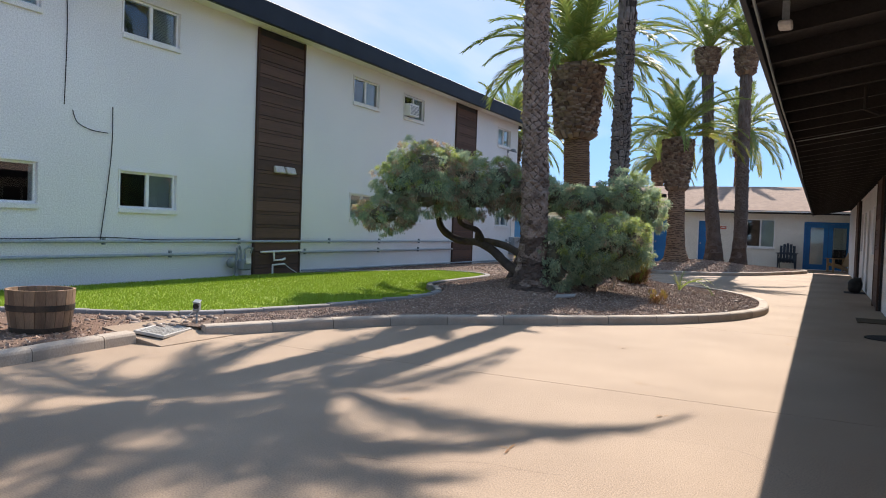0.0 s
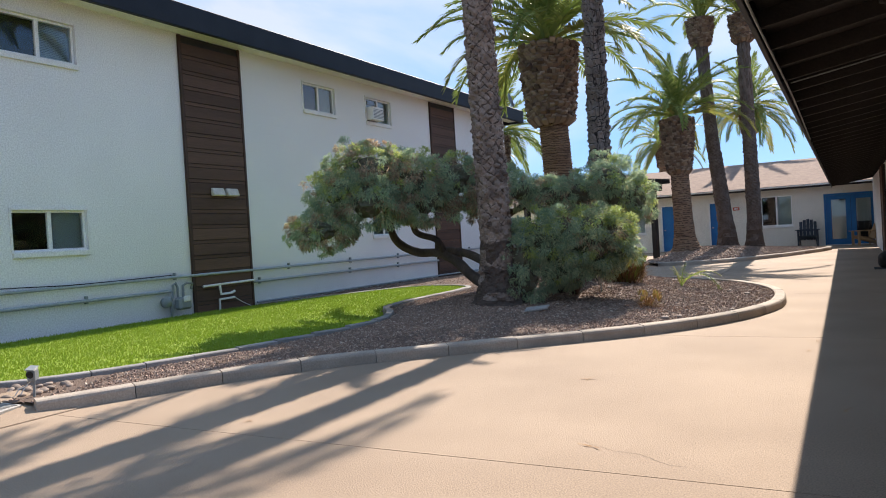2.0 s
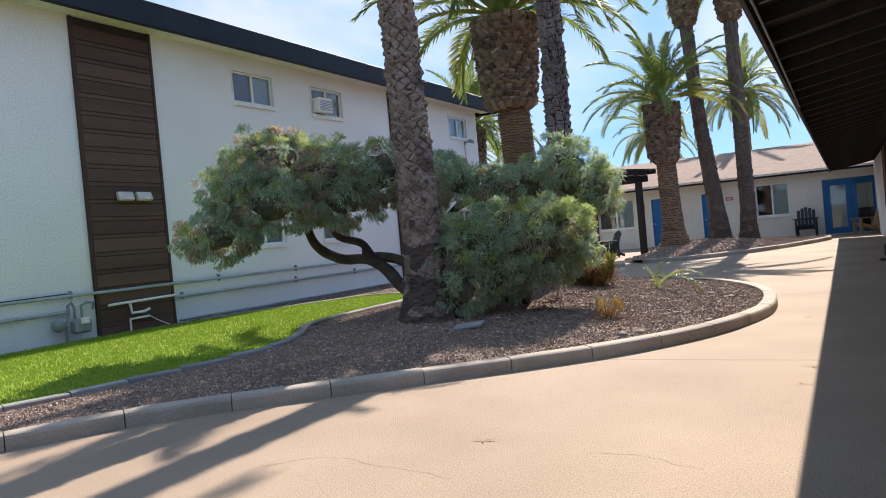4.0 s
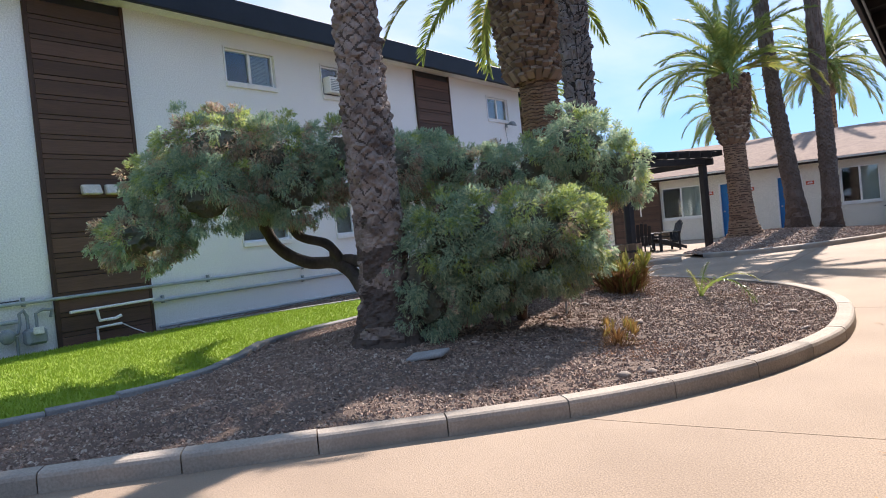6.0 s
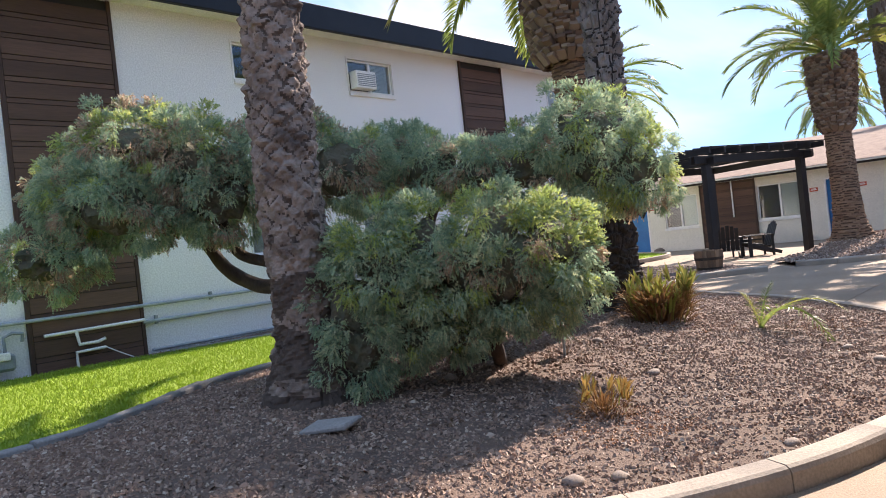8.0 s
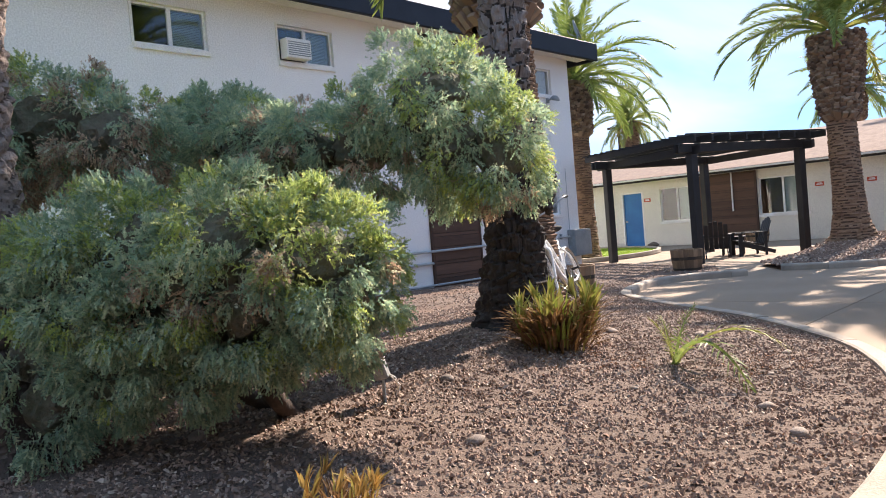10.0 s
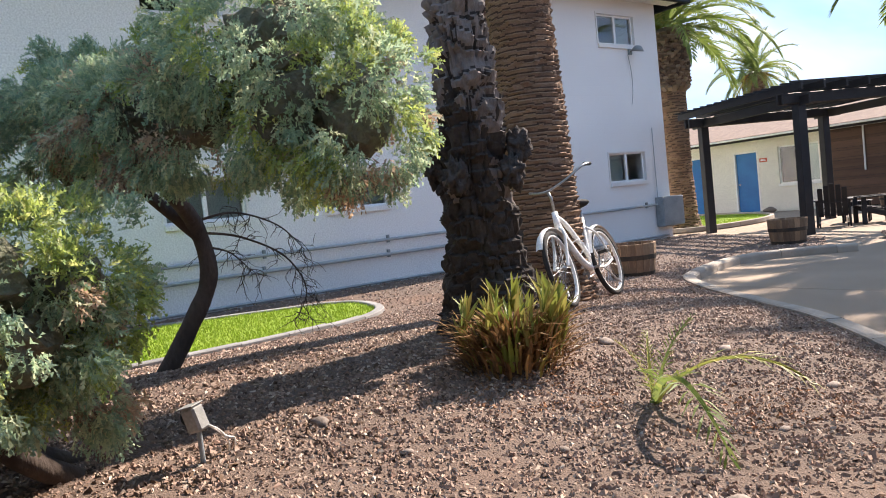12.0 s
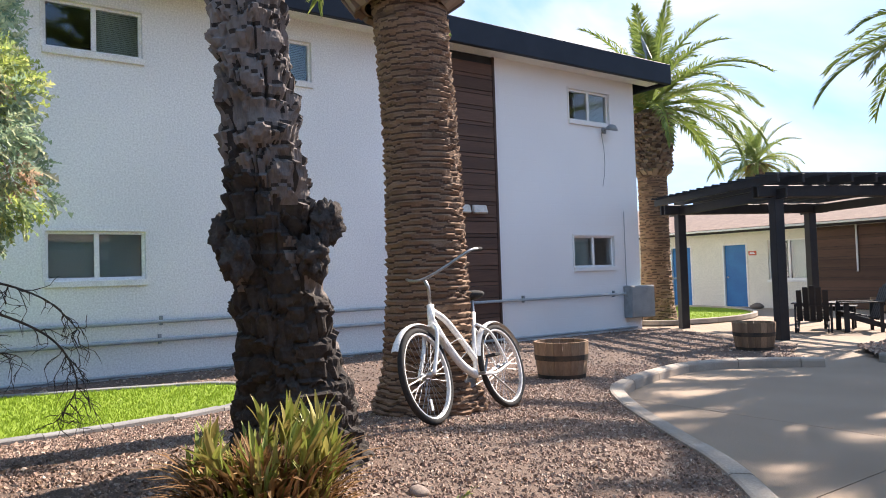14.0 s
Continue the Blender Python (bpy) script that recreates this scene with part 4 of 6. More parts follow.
def palm(label, base, axis, style, bark, crown_z, boots=None, fronds=34, length=3.0, seed=1, low=6, sides=84, dz=0.024, dates=False, name="palm_tree"):
    """A palm: trunk, a collar of stubs where it has one, and single fronds."""
    p = thing(name, label, "palm tree", base)
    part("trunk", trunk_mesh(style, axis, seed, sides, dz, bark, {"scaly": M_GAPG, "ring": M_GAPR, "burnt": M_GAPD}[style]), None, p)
    cx, cy = axis[-1][0], axis[-1][1]
    if boots:
        b = part("stub_collar", boots_mesh(*boots, seed), None, p, "collar of cut brown frond stubs")
        b.location = (cx, cy, 0)
    rng = random.Random(seed * 13)
    for k in range(fronds):
        t = (k + 0.5) / fronds
        kind_i = min(low, int((t**0.85) * (low + 1)))
        o = part("frond", FRONDS[(kind_i, rng.randrange(2))], None, p)
        r = 0.05 + 0.16 * t
        a = k * 137.5 + rng.uniform(-14, 14)
        sc = length * rng.uniform(0.82, 1.08) * (0.8 if kind_i == 0 else 1)
        o.matrix_basis = pose(cx + r * math.cos(radians(a)), cy + r * math.sin(radians(a)), crown_z + 0.25 * (1 - t), rng.uniform(-8, 8), rng.uniform(-7, 7), a) @ Matrix.Diagonal((sc, sc, sc, 1))
    if dates:
        for k in range(4):
            bm = bmesh.new()
            rr = random.Random(k + seed)
            for _ in range(70):
                c = Vector((rr.gauss(0, 0.11), rr.gauss(0, 0.11), -abs(rr.gauss(0.25, 0.2))))
                bmesh.ops.create_icosphere(bm, subdivisions=1, radius=0.03, matrix=Matrix.Translation(c))
            o = part("date_cluster", bm, M_DATE, p, "hanging orange date cluster")
            o.location = (cx + 0.55 * math.cos(1.6 * k + 3), cy + 0.55 * math.sin(1.6 * k + 3), crown_z - 0.15)
    return p


M_DATE = island_mat("dates", [(0.45, 0.20, 0.03), (0.55, 0.28, 0.05), (0.35, 0.15, 0.03)], rough=0.5)


def b_at(x, y, down=0.05):
    return (x, y, h_at(x, y) - down)


palm("tall palm with a scaly grey brown trunk beside the juniper", b_at(-3.95, 11.62), [(0, 0, 0, 0.42), (0, 0, 0.1, 0.36), (0.0, 0, 0.45, 0.265), (0.02, -0.05, 0.9, 0.225), (0.03, -0.1, 1.6, 0.215), (-0.06, 0, 3.0, 0.20), (-0.15, 0.05, 6.3, 0.19)],
     "scaly", M_TRUNKG, 6.35, None, 16, 2.6, seed=3, low=4, sides=132, dz=0.015)
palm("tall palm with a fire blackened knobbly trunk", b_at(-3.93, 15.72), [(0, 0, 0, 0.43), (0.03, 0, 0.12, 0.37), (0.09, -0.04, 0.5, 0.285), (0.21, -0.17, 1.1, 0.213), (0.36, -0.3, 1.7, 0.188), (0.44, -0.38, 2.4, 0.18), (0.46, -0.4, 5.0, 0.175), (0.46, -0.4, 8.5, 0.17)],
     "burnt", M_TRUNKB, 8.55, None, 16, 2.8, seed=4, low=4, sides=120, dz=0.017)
palm("stout date palm with a ringed brown trunk and stubbed collar", b_at(-5.0, 17.38), [(0, 0, 0, 0.46), (0, 0, 0.12, 0.44), (0, 0, 0.4, 0.355), (0.0, 0.02, 1.2, 0.315), (-0.03, 0.02, 2.2, 0.293), (-0.06, -0.05, 3.5, 0.29), (-0.07, -0.1, 4.0, 0.31)],
     "ring", M_TRUNKR, 5.1, (3.4, 5.0, 0.42, 0.56), 44, 2.7, seed=5, low=4, sides=120, dz=0.0125)
palm("date palm with a ringed trunk and full green crown", b_at(-4.62, 28.9), [(0.05, 0, 0, 0.52), (0.05, 0, 0.15, 0.46), (0.02, 0, 0.5, 0.36), (0, 0, 1.2, 0.31), (-0.05, 0, 2.9, 0.29)],
     "ring", M_TRUNKR, 4.75, (2.8, 4.6, 0.36, 0.52), 36, 2.6, seed=6, low=4, sides=64, dz=0.03)
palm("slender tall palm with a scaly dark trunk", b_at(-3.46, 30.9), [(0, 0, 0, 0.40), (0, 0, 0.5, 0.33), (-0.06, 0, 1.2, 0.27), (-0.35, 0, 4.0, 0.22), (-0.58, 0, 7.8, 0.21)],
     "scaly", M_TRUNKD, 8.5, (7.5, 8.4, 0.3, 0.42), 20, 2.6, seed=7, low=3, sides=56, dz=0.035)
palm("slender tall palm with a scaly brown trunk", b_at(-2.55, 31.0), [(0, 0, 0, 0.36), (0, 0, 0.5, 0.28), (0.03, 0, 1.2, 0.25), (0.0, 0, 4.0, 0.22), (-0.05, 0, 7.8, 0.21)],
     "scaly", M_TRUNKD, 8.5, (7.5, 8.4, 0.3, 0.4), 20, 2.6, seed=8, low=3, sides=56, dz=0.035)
palm("date palm with a stubbed trunk behind the block corner", (-11.45, 28.55, 0.0), [(0, 0, 0, 0.48), (0, 0, 0.4, 0.38), (0, 0, 1.5, 0.33), (0, 0, 3.7, 0.33)],
     "ring", M_TRUNKR, 5.15, (3.6, 5.0, 0.38, 0.46), 44, 2.75, seed=9, low=5, sides=64, dz=0.03)
palm("distant date palm behind the shingle roof", (-23.5, 53.4, 0.0), [(0, 0, 0, 0.4), (0, 0, 6.2, 0.32)], "ring", M_TRUNKR, 7.2, (5.6, 7.1, 0.38, 0.46), 40, 2.9, seed=10, sides=32, dz=0.08, dates=True)
palm("distant date palm with hanging orange fruit", (-4.0, 45.5, 0.0), [(0, 0, 0, 0.4), (0, 0, 6.3, 0.3)], "ring", M_TRUNKR, 7.3, (5.9, 7.2, 0.36, 0.44), 46, 3.2, seed=11, sides=32, dz=0.08, dates=True)
palm("distant date palm behind the shingle roof", (-8.9, 47.0, 0.0), [(0, 0, 0, 0.4), (0, 0, 5.0, 0.3)], "ring", M_TRUNKR, 6.0, (4.6, 5.9, 0.36, 0.44), 40, 2.6, seed=12, sides=32, dz=0.08)

# knots on the blackened trunk
knot = bpy.data.objects["palm_tree.001"]
for kx, ky, kz, kr, a in ((0.03, -0.36, 1.27, 0.10, 0.3), (0.10, -0.30, 1.12, 0.09, 0.9), (0.50, -0.02, 1.32, 0.085, 1.5), (0.52, -0.10, 1.15, 0.08, 2.0), (0.36, -0.44, 1.15, 0.08, 3.0)):
    bm = bmesh.new()
    bmesh.ops.create_icosphere(bm, subdivisions=4, radius=1.0)
    for q in bm.verts:
        q.co = Vector((q.co.x, q.co.y, q.co.z * 1.5)) * kr * 0.9 * (1 + 0.6 * noise.noise(q.co * 2.2 + Vector((a * 9, 0, 0))) + 0.28 * noise.noise(q.co * 6 + Vector((a, 3, 0))))
    o = part("knot", bm, M_CHAR, knot, "charred knot of wood", smooth=True)
    o.location = (kx, ky, kz)


# ---- junipers ----
def spray_arrays(rng, root, lean, face, size):
    """Flat feathered sprays: a bent stem with four pairs of pointed side leaves, one island each."""
    n = len(root)
    side = np.cross(lean, face)
    side /= np.linalg.norm(side, axis=1)[:, None] + 1e-9
    nrm = np.cross(side, lean)
    L = size[:, None]
    bend = rng.uniform(0.0, 0.5, (n, 1))
    curl = rng.normal(0, 0.25, (n, 1))
    st = []
    for i in range(5):
        t = i / 4
        st.append(root + lean * L * t + nrm * L * curl * t * t - np.array([0, 0, 1.0]) * L * bend * t * t)
    tips = []
    for i in range(4):
        for sg in (-1, 1):
            ln = L * (0.46 - 0.07 * i) * rng.uniform(0.7, 1.25, (n, 1))
            tips.append(st[i] + (lean * rng.uniform(0.7, 1.1, (n, 1)) + side * sg * rng.uniform(0.35, 0.7, (n, 1)) + nrm * rng.normal(0, 0.3, (n, 1))) * ln)
    v = np.stack(st + tips, 1)
    f = np.array([(i, i + 1, 5 + 2 * i + k) for i in range(4) for k in (0, 1)])
    return v.reshape(-1, 3), (f[None] + 13 * np.arange(n)[:, None, None]).reshape(-1, 3)


def foliage(lobes, seed, density=80):
    """Lobes: (x, y, z, rx, ry, rz, fresh, dead). Tufts of sprays over their outer skin; returns green, new growth, dead."""
    rng = np.random.default_rng(seed)
    lo = np.array(lobes)
    R, D, F, S, K = [], [], [], [], []
    for li, (x, y, z, rx, ry, rz, fresh, dead) in enumerate(lobes):
        area = 4 * np.pi * ((rx * ry) ** 1.6 / 3 + (rx * rz) ** 1.6 / 3 + (ry * rz) ** 1.6 / 3) ** (1 / 1.6)
        nc = int(area * 44)
        u = rng.normal(size=(nc, 3))
        u /= np.linalg.norm(u, axis=1)[:, None]
        cl = np.array([x, y, z]) + u * ([rx - 0.03, ry - 0.03, rz - 0.03]) * (1 - 0.3 * rng.random((nc, 1)) ** 2) + rng.normal(0, 0.04, (nc, 3))
        deep = np.zeros(nc, bool)
        for lj in range(len(lo)):
            if lj != li:
                deep |= (((cl - lo[lj, :3]) / lo[lj, 3:6]) ** 2).sum(1) < 0.42
        for c, nn in zip(cl[~deep], u[~deep]):
            r = rng.uniform(0.05, 0.12)
            m = int(density * (r / 0.09) ** 2)
            d = rng.normal(size=(m, 3)) + nn * 1.1
            d /= np.linalg.norm(d, axis=1)[:, None]
            R.append(c + d * r * rng.uniform(0.3, 1.0, (m, 1)) * [1, 1, 0.9])
            lean = 0.75 * d + 0.45 * nn + rng.normal(0, 0.38, (m, 3)) + [0, 0, 0.25 if nn[2] > 0.35 else -0.45]
            D.append(lean / np.linalg.norm(lean, axis=1)[:, None])
            F.append(nn + rng.normal(0, 0.55, (m, 3)))
            S.append(rng.uniform(0.028, 0.06, m))
            roll = rng.random()
            up = nn[2]
            kind_k = 2 if roll < dead * (1.3 if up < 0 else 0.8) else (1 if roll > 1 - fresh * (1.5 if up > 0.2 else 0.5) else 0)
            mixed = np.full(m, kind_k)
            mixed[rng.random(m) < 0.12] = 0
            K.append(mixed)
    R, D, F, S, K = (np.concatenate(q) for q in (R, D, F, S, K))
    return [spray_arrays(rng, R[K == k], D[K == k], F[K == k], S[K == k]) for k in range(3)]


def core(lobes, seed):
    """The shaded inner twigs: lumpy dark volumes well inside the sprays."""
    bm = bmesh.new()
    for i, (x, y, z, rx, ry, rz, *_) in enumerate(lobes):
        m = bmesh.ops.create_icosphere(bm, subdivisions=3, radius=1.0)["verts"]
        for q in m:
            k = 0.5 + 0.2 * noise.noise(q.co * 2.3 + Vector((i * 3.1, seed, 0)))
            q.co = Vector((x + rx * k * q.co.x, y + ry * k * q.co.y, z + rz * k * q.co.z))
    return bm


def limb(pts, r0, r1, sub=8):
    p = [Vector(q) for q in pts]
    out, rad = [], []
    for i in range(len(p) - 1):
        a, b, c, d = p[max(i - 1, 0)], p[i], p[i + 1], p[min(i + 2, len(p) - 1)]
        for k in range(sub):
            t = k / sub
            out.append(0.5 * (2 * b + (c - a) * t + (2 * a - 5 * b + 4 * c - d) * t * t + (3 * b - a - 3 * c + d) * t**3))
    out.append(p[-1])
    n = len(out)
    for k in range(n):
        rad.append((r0 + (r1 - r0) * k / (n - 1)) * (1 + 0.12 * noise.noise(out[k] * 7)))
    return out, rad


def juniper(label, lobes, limbs, seed, density=80):
    """limbs and lobes in world metres."""
    j = thing("juniper_shrub", label, "shrub")
    for pts, a, b in limbs:
        bm = bmesh.new()
        tube(bm, *limb(pts, a, b), 12)
        part("limb", bm, M_TWIG, j, "bare twisting brown limb", smooth=True)
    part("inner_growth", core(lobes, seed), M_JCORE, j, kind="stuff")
    for (v, f), nm, mm in zip(foliage(lobes, seed, density), ("foliage", "new_growth", "dead_sprays"), (M_JUNI, M_JUNIY, M_JUNID)):
        if len(v):
            part(nm, pydata(nm, v, f, mm), None, j, kind="stuff")
    return j


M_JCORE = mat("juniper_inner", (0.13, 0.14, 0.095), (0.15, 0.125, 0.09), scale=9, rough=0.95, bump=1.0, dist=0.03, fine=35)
# the flat-topped one on a twisting limb
juniper("wide grey green juniper with browning tips on a twisting limb",
        [(-6.35, 10.75, 1.42, 0.5, 0.45, 0.28, 0.15, 0.3), (-6.05, 11.5, 2.25, 0.62, 0.6, 0.5, 0.25, 0.4), (-6.2, 11.15, 1.95, 0.52, 0.48, 0.4, 0.3, 0.25), (-5.3, 11.6, 2.1, 0.5, 0.4, 0.4, 0.05, 0.5), (-5.75, 11.35, 2.3, 0.5, 0.4, 0.3, 0.2, 0.6), (-5.5, 11.9, 2.05, 0.75, 0.6, 0.5, 0.12, 0.15), (-5.75, 11.15, 1.8, 0.6, 0.5, 0.42, 0.1, 0.2),
         (-4.95, 12.3, 2.1, 0.5, 0.5, 0.42, 0.08, 0.35), (-5.15, 11.75, 1.78, 0.5, 0.45, 0.35, 0.05, 0.35), (-4.5, 12.5, 1.95, 0.4, 0.4, 0.4, 0.05, 0.45)],
        [([(-4.12, 11.85, 0.42), (-4.6, 12.1, 0.62), (-5.0, 12.35, 0.85), (-5.37, 12.48, 0.98), (-5.75, 12.4, 1.02), (-6.0, 12.2, 1.25), (-5.95, 11.9, 1.75)], 0.085, 0.06),
         ([(-4.15, 11.9, 0.75), (-4.7, 12.3, 0.93), (-5.1, 12.45, 1.0), (-5.37, 12.5, 1.0)], 0.07, 0.06),
         ([(-5.25, 12.45, 1.0), (-5.3, 12.3, 1.2), (-5.55, 12.1, 1.35), (-5.5, 11.9, 1.8)], 0.055, 0.045), ([(-5.37, 12.48, 0.95), (-5.38, 12.46, 1.12), (-5.36, 12.46, 1.2)], 0.06, 0.01)], 31)
# the clipped double-tier one
juniper("dense blue green juniper clipped into two spreading tiers",
        [(-3.55, 11.72, 0.55, 0.26, 0.24, 0.3, 0.06, 0.06), (-3.25, 11.9, 0.66, 0.26, 0.24, 0.24, 0.06, 0.06), (-3.3, 11.85, 1.02, 0.3, 0.24, 0.36, 0.12, 0.04), (-2.95, 12.12, 1.04, 0.3, 0.24, 0.36, 0.25, 0.04), (-2.62, 12.36, 1.06, 0.26, 0.24, 0.32, 0.35, 0.05), (-3.62, 11.72, 0.85, 0.28, 0.28, 0.42, 0.1, 0.04), (-3.45, 11.85, 1.15, 0.32, 0.3, 0.36, 0.15, 0.03), (-3.15, 12.05, 1.18, 0.36, 0.33, 0.38, 0.3, 0.03), (-3.15, 12.05, 0.85, 0.36, 0.33, 0.32, 0.08, 0.06), (-2.8, 12.3, 1.2, 0.36, 0.34, 0.36, 0.5, 0.03),
         (-2.8, 12.32, 0.92, 0.34, 0.32, 0.3, 0.1, 0.08), (-2.5, 12.55, 1.14, 0.3, 0.32, 0.3, 0.6, 0.04), (-2.45, 12.62, 0.92, 0.26, 0.28, 0.24, 0.25, 0.12), (-2.78, 12.42, 0.72, 0.3, 0.26, 0.2, 0.05, 0.15), (-2.62, 12.84, 1.08, 0.26, 0.24, 0.28, 0.5, 0.06), (-2.8, 12.8, 0.8, 0.26, 0.22, 0.24, 0.1, 0.15), (-3.05, 12.15, 0.62, 0.28, 0.24, 0.2, 0.05, 0.12),
         (-2.9, 13.8, 2.0, 0.46, 0.46, 0.36, 0.2, 0.04), (-2.82, 13.85, 1.72, 0.38, 0.36, 0.36, 0.3, 0.06), (-2.55, 14.0, 1.66, 0.27, 0.3, 0.4, 0.55, 0.1), (-3.3, 13.6, 1.78, 0.42, 0.42, 0.33, 0.1, 0.12), (-3.75, 13.45, 1.8, 0.42, 0.4, 0.3, 0.06, 0.2),
         (-4.2, 13.35, 1.9, 0.42, 0.4, 0.3, 0.05, 0.15), (-4.88, 13.3, 1.75, 0.34, 0.3, 0.3, 0.05, 0.25), (-4.7, 13.4, 2.1, 0.46, 0.42, 0.28, 0.05, 0.04), (-5.15, 13.5, 2.15, 0.4, 0.38, 0.26, 0.05, 0.04)],
        [([(-5.25, 13.75, 0.18), (-5.17, 13.97, 0.55), (-5.1, 14.13, 0.9), (-5.02, 14.05, 1.28), (-4.5, 13.7, 1.62), (-3.6, 13.6, 1.75), (-2.9, 13.8, 1.9)], 0.07, 0.045), ([(-5.05, 14.08, 1.2), (-5.05, 13.7, 1.6), (-4.8, 13.4, 2.0)], 0.05, 0.03),
         ([(-3.3, 12.9, 0.2), (-3.1, 12.6, 0.5), (-2.9, 12.4, 0.9)], 0.06, 0.035), ([(-3.4, 13.0, 0.2), (-3.5, 12.5, 0.5), (-3.4, 12.1, 0.9)], 0.05, 0.03)], 32)


def twig_branch(stem, seed, twigs, hang):
    """A bare branch with forked, drooping side twigs."""
    rng = random.Random(seed)
    bm = bmesh.new()
    line, _ = limb(stem, 0.01, 0.004)
    tube(bm, line, [0.011 - 0.008 * k / (len(line) - 1) for k in range(len(line))], 5)
    for _ in range(twigs):
        k = rng.randrange(len(line) // 4, len(line))
        p, d = line[k].copy(), Vector((rng.uniform(-0.7, 0.7), rng.uniform(-0.5, 0.8), rng.uniform(-0.9, 0.3)))
        pts = [p.copy()]
        for _ in range(rng.randrange(4, 8)):
            d = (d + Vector((rng.gauss(0, 0.4), rng.gauss(0, 0.4), rng.gauss(-0.16, 0.3)))).normalized()
            p = p + d * rng.uniform(0.02, 0.055) * hang
            pts.append(p.copy())
            if rng.random() < 0.6:
                e = (d + Vector((rng.gauss(0, 0.8), rng.gauss(0, 0.8), rng.gauss(-0.1, 0.5)))).normalized()
                q = p + e * rng.uniform(0.03, 0.07)
                tube(bm, [p, q, q + (e + Vector((0, 0, -0.4))) * 0.03], [0.0026, 0.002, 0.0012], 3)
        tube(bm, pts, [0.0042 - 0.0026 * i / (len(pts) - 1) for i in range(len(pts))], 3)
    return bm


for stem, sd, tw, hg in (([(-5.02, 14.05, 1.30), (-4.98, 14.32, 1.34), (-4.93, 14.62, 1.22), (-4.9, 14.8, 1.02)], 4, 20, 1.0),
                         ([(-5.03, 14.08, 1.22), (-5.0, 14.36, 1.16), (-4.94, 14.66, 0.98), (-4.9, 14.78, 0.72), (-4.9, 14.68, 0.52)], 5, 26, 1.0),
                         ([(-5.06, 14.1, 1.12), (-5.05, 14.28, 1.06), (-5.0, 14.4, 0.92)], 6, 14, 1.0)):
    part("bare_branch", twig_branch([Vector(q) for q in stem], sd, tw, hg), M_TWIG, bpy.data.objects["juniper_shrub.001"], "bare brown branch with dead twigs")


# ---- low plants ----
def blade_cluster(n, rng, length, width, lean, mixed, stem=0.0):
    V, F = [], []
    for _ in range(n):
        a = rng.uniform(0, 2 * math.pi)
        l = length * rng.uniform(0.55, 1.1)
        ln = rng.uniform(*lean)
        w = width * rng.uniform(0.6, 1.2)
        d, s = np.array([math.cos(a), math.sin(a), 0]), np.array([-math.sin(a), math.cos(a), 0])
        b = d * rng.uniform(0, mixed) + np.array([0, 0, stem * rng.random()])
        pts = [b + d * l * ln * t**1.6 + np.array([0, 0, l * (t - 0.45 * ln * t * t)]) for t in (0, 0.35, 0.7, 1.0)]
        ws = (0.5 * w, w, 0.8 * w, 0.1 * w)
        k = len(V)
        for p, q in zip(pts, ws):
            V += [p - s * q, p + d * q * 0.25 + [0, 0, -q * 0.3], p + s * q]
        for i in range(3):
            F += [(k + 3 * i, k + 3 * i + 1, k + 3 * i + 4, k + 3 * i + 3), (k + 3 * i + 1, k + 3 * i + 2, k + 3 * i + 5, k + 3 * i + 4)]
    return np.array(V), F


def fan_shrub(label, at, scale, seed, green, dry, leaf=None):
    rng = random.Random(seed)
    p = thing("fan_palm_shrub", label, "shrub", at)
    v, f = blade_cluster(green, rng, 0.25 * scale, 0.014 * scale, (0.05, 0.65), 0.30 * scale, 0.28 * scale)
    part("foliage", pydata("foliage", v, f, M_YUCCA), None, p, kind="stuff")
    v, f = blade_cluster(dry, rng, 0.22 * scale, 0.012 * scale, (0.3, 1.3), 0.34 * scale, 0.27 * scale)
    part("dead_foliage", pydata("dead_foliage", v, f, M_DRYFAN), None, p, "dry orange brown leaf stubs", kind="stuff")
    # cut fans: bundles standing up
    for k in range(int(26 * scale + 3)):
        v, f = blade_cluster(9, rng, 0.22 * scale, 0.016 * scale, (0.1, 0.5), 0.02, 0.02)
        o = part("cut_fan", pydata("cut_fan", v, f, leaf or M_YUCCA), None, p)
        a = rng.uniform(0, 360)
        o.matrix_basis = pose(0.3 * scale * math.cos(radians(a)), 0.3 * scale * math.sin(radians(a)), rng.uniform(0.15, 0.4) * scale, rng.uniform(-25, 25), rng.uniform(-25, 25), a)
    return p


M_DRYFAN = island_mat("dry_fan_leaf", [(0.22, 0.115, 0.05), (0.30, 0.165, 0.07), (0.12, 0.07, 0.038), (0.36, 0.22, 0.085)], rough=0.8, trans=0.2)
M_YUCCA = island_mat("fan_leaf", [(0.208, 0.26, 0.046), (0.312, 0.338, 0.078), (0.156, 0.208, 0.039), (0.39, 0.364, 0.104), (0.26, 0.208, 0.065)], rough=0.5, trans=0.25)
M_STUB = island_mat("stub_leaf", [(0.42, 0.29, 0.09), (0.50, 0.35, 0.12), (0.30, 0.18, 0.07), (0.37, 0.33, 0.09), (0.45, 0.24, 0.08)], rough=0.7, trans=0.25)
fan_shrub("low fan palm shrub with chopped green leaves and dry stubs", b_at(-3.1, 15.2, 0.03), 0.95, 3, 190, 1000)
fan_shrub("small cut back fan palm stub with dry brown leaves", b_at(-2.03, 12.22, 0.02), 0.45, 5, 8, 220, M_STUB)


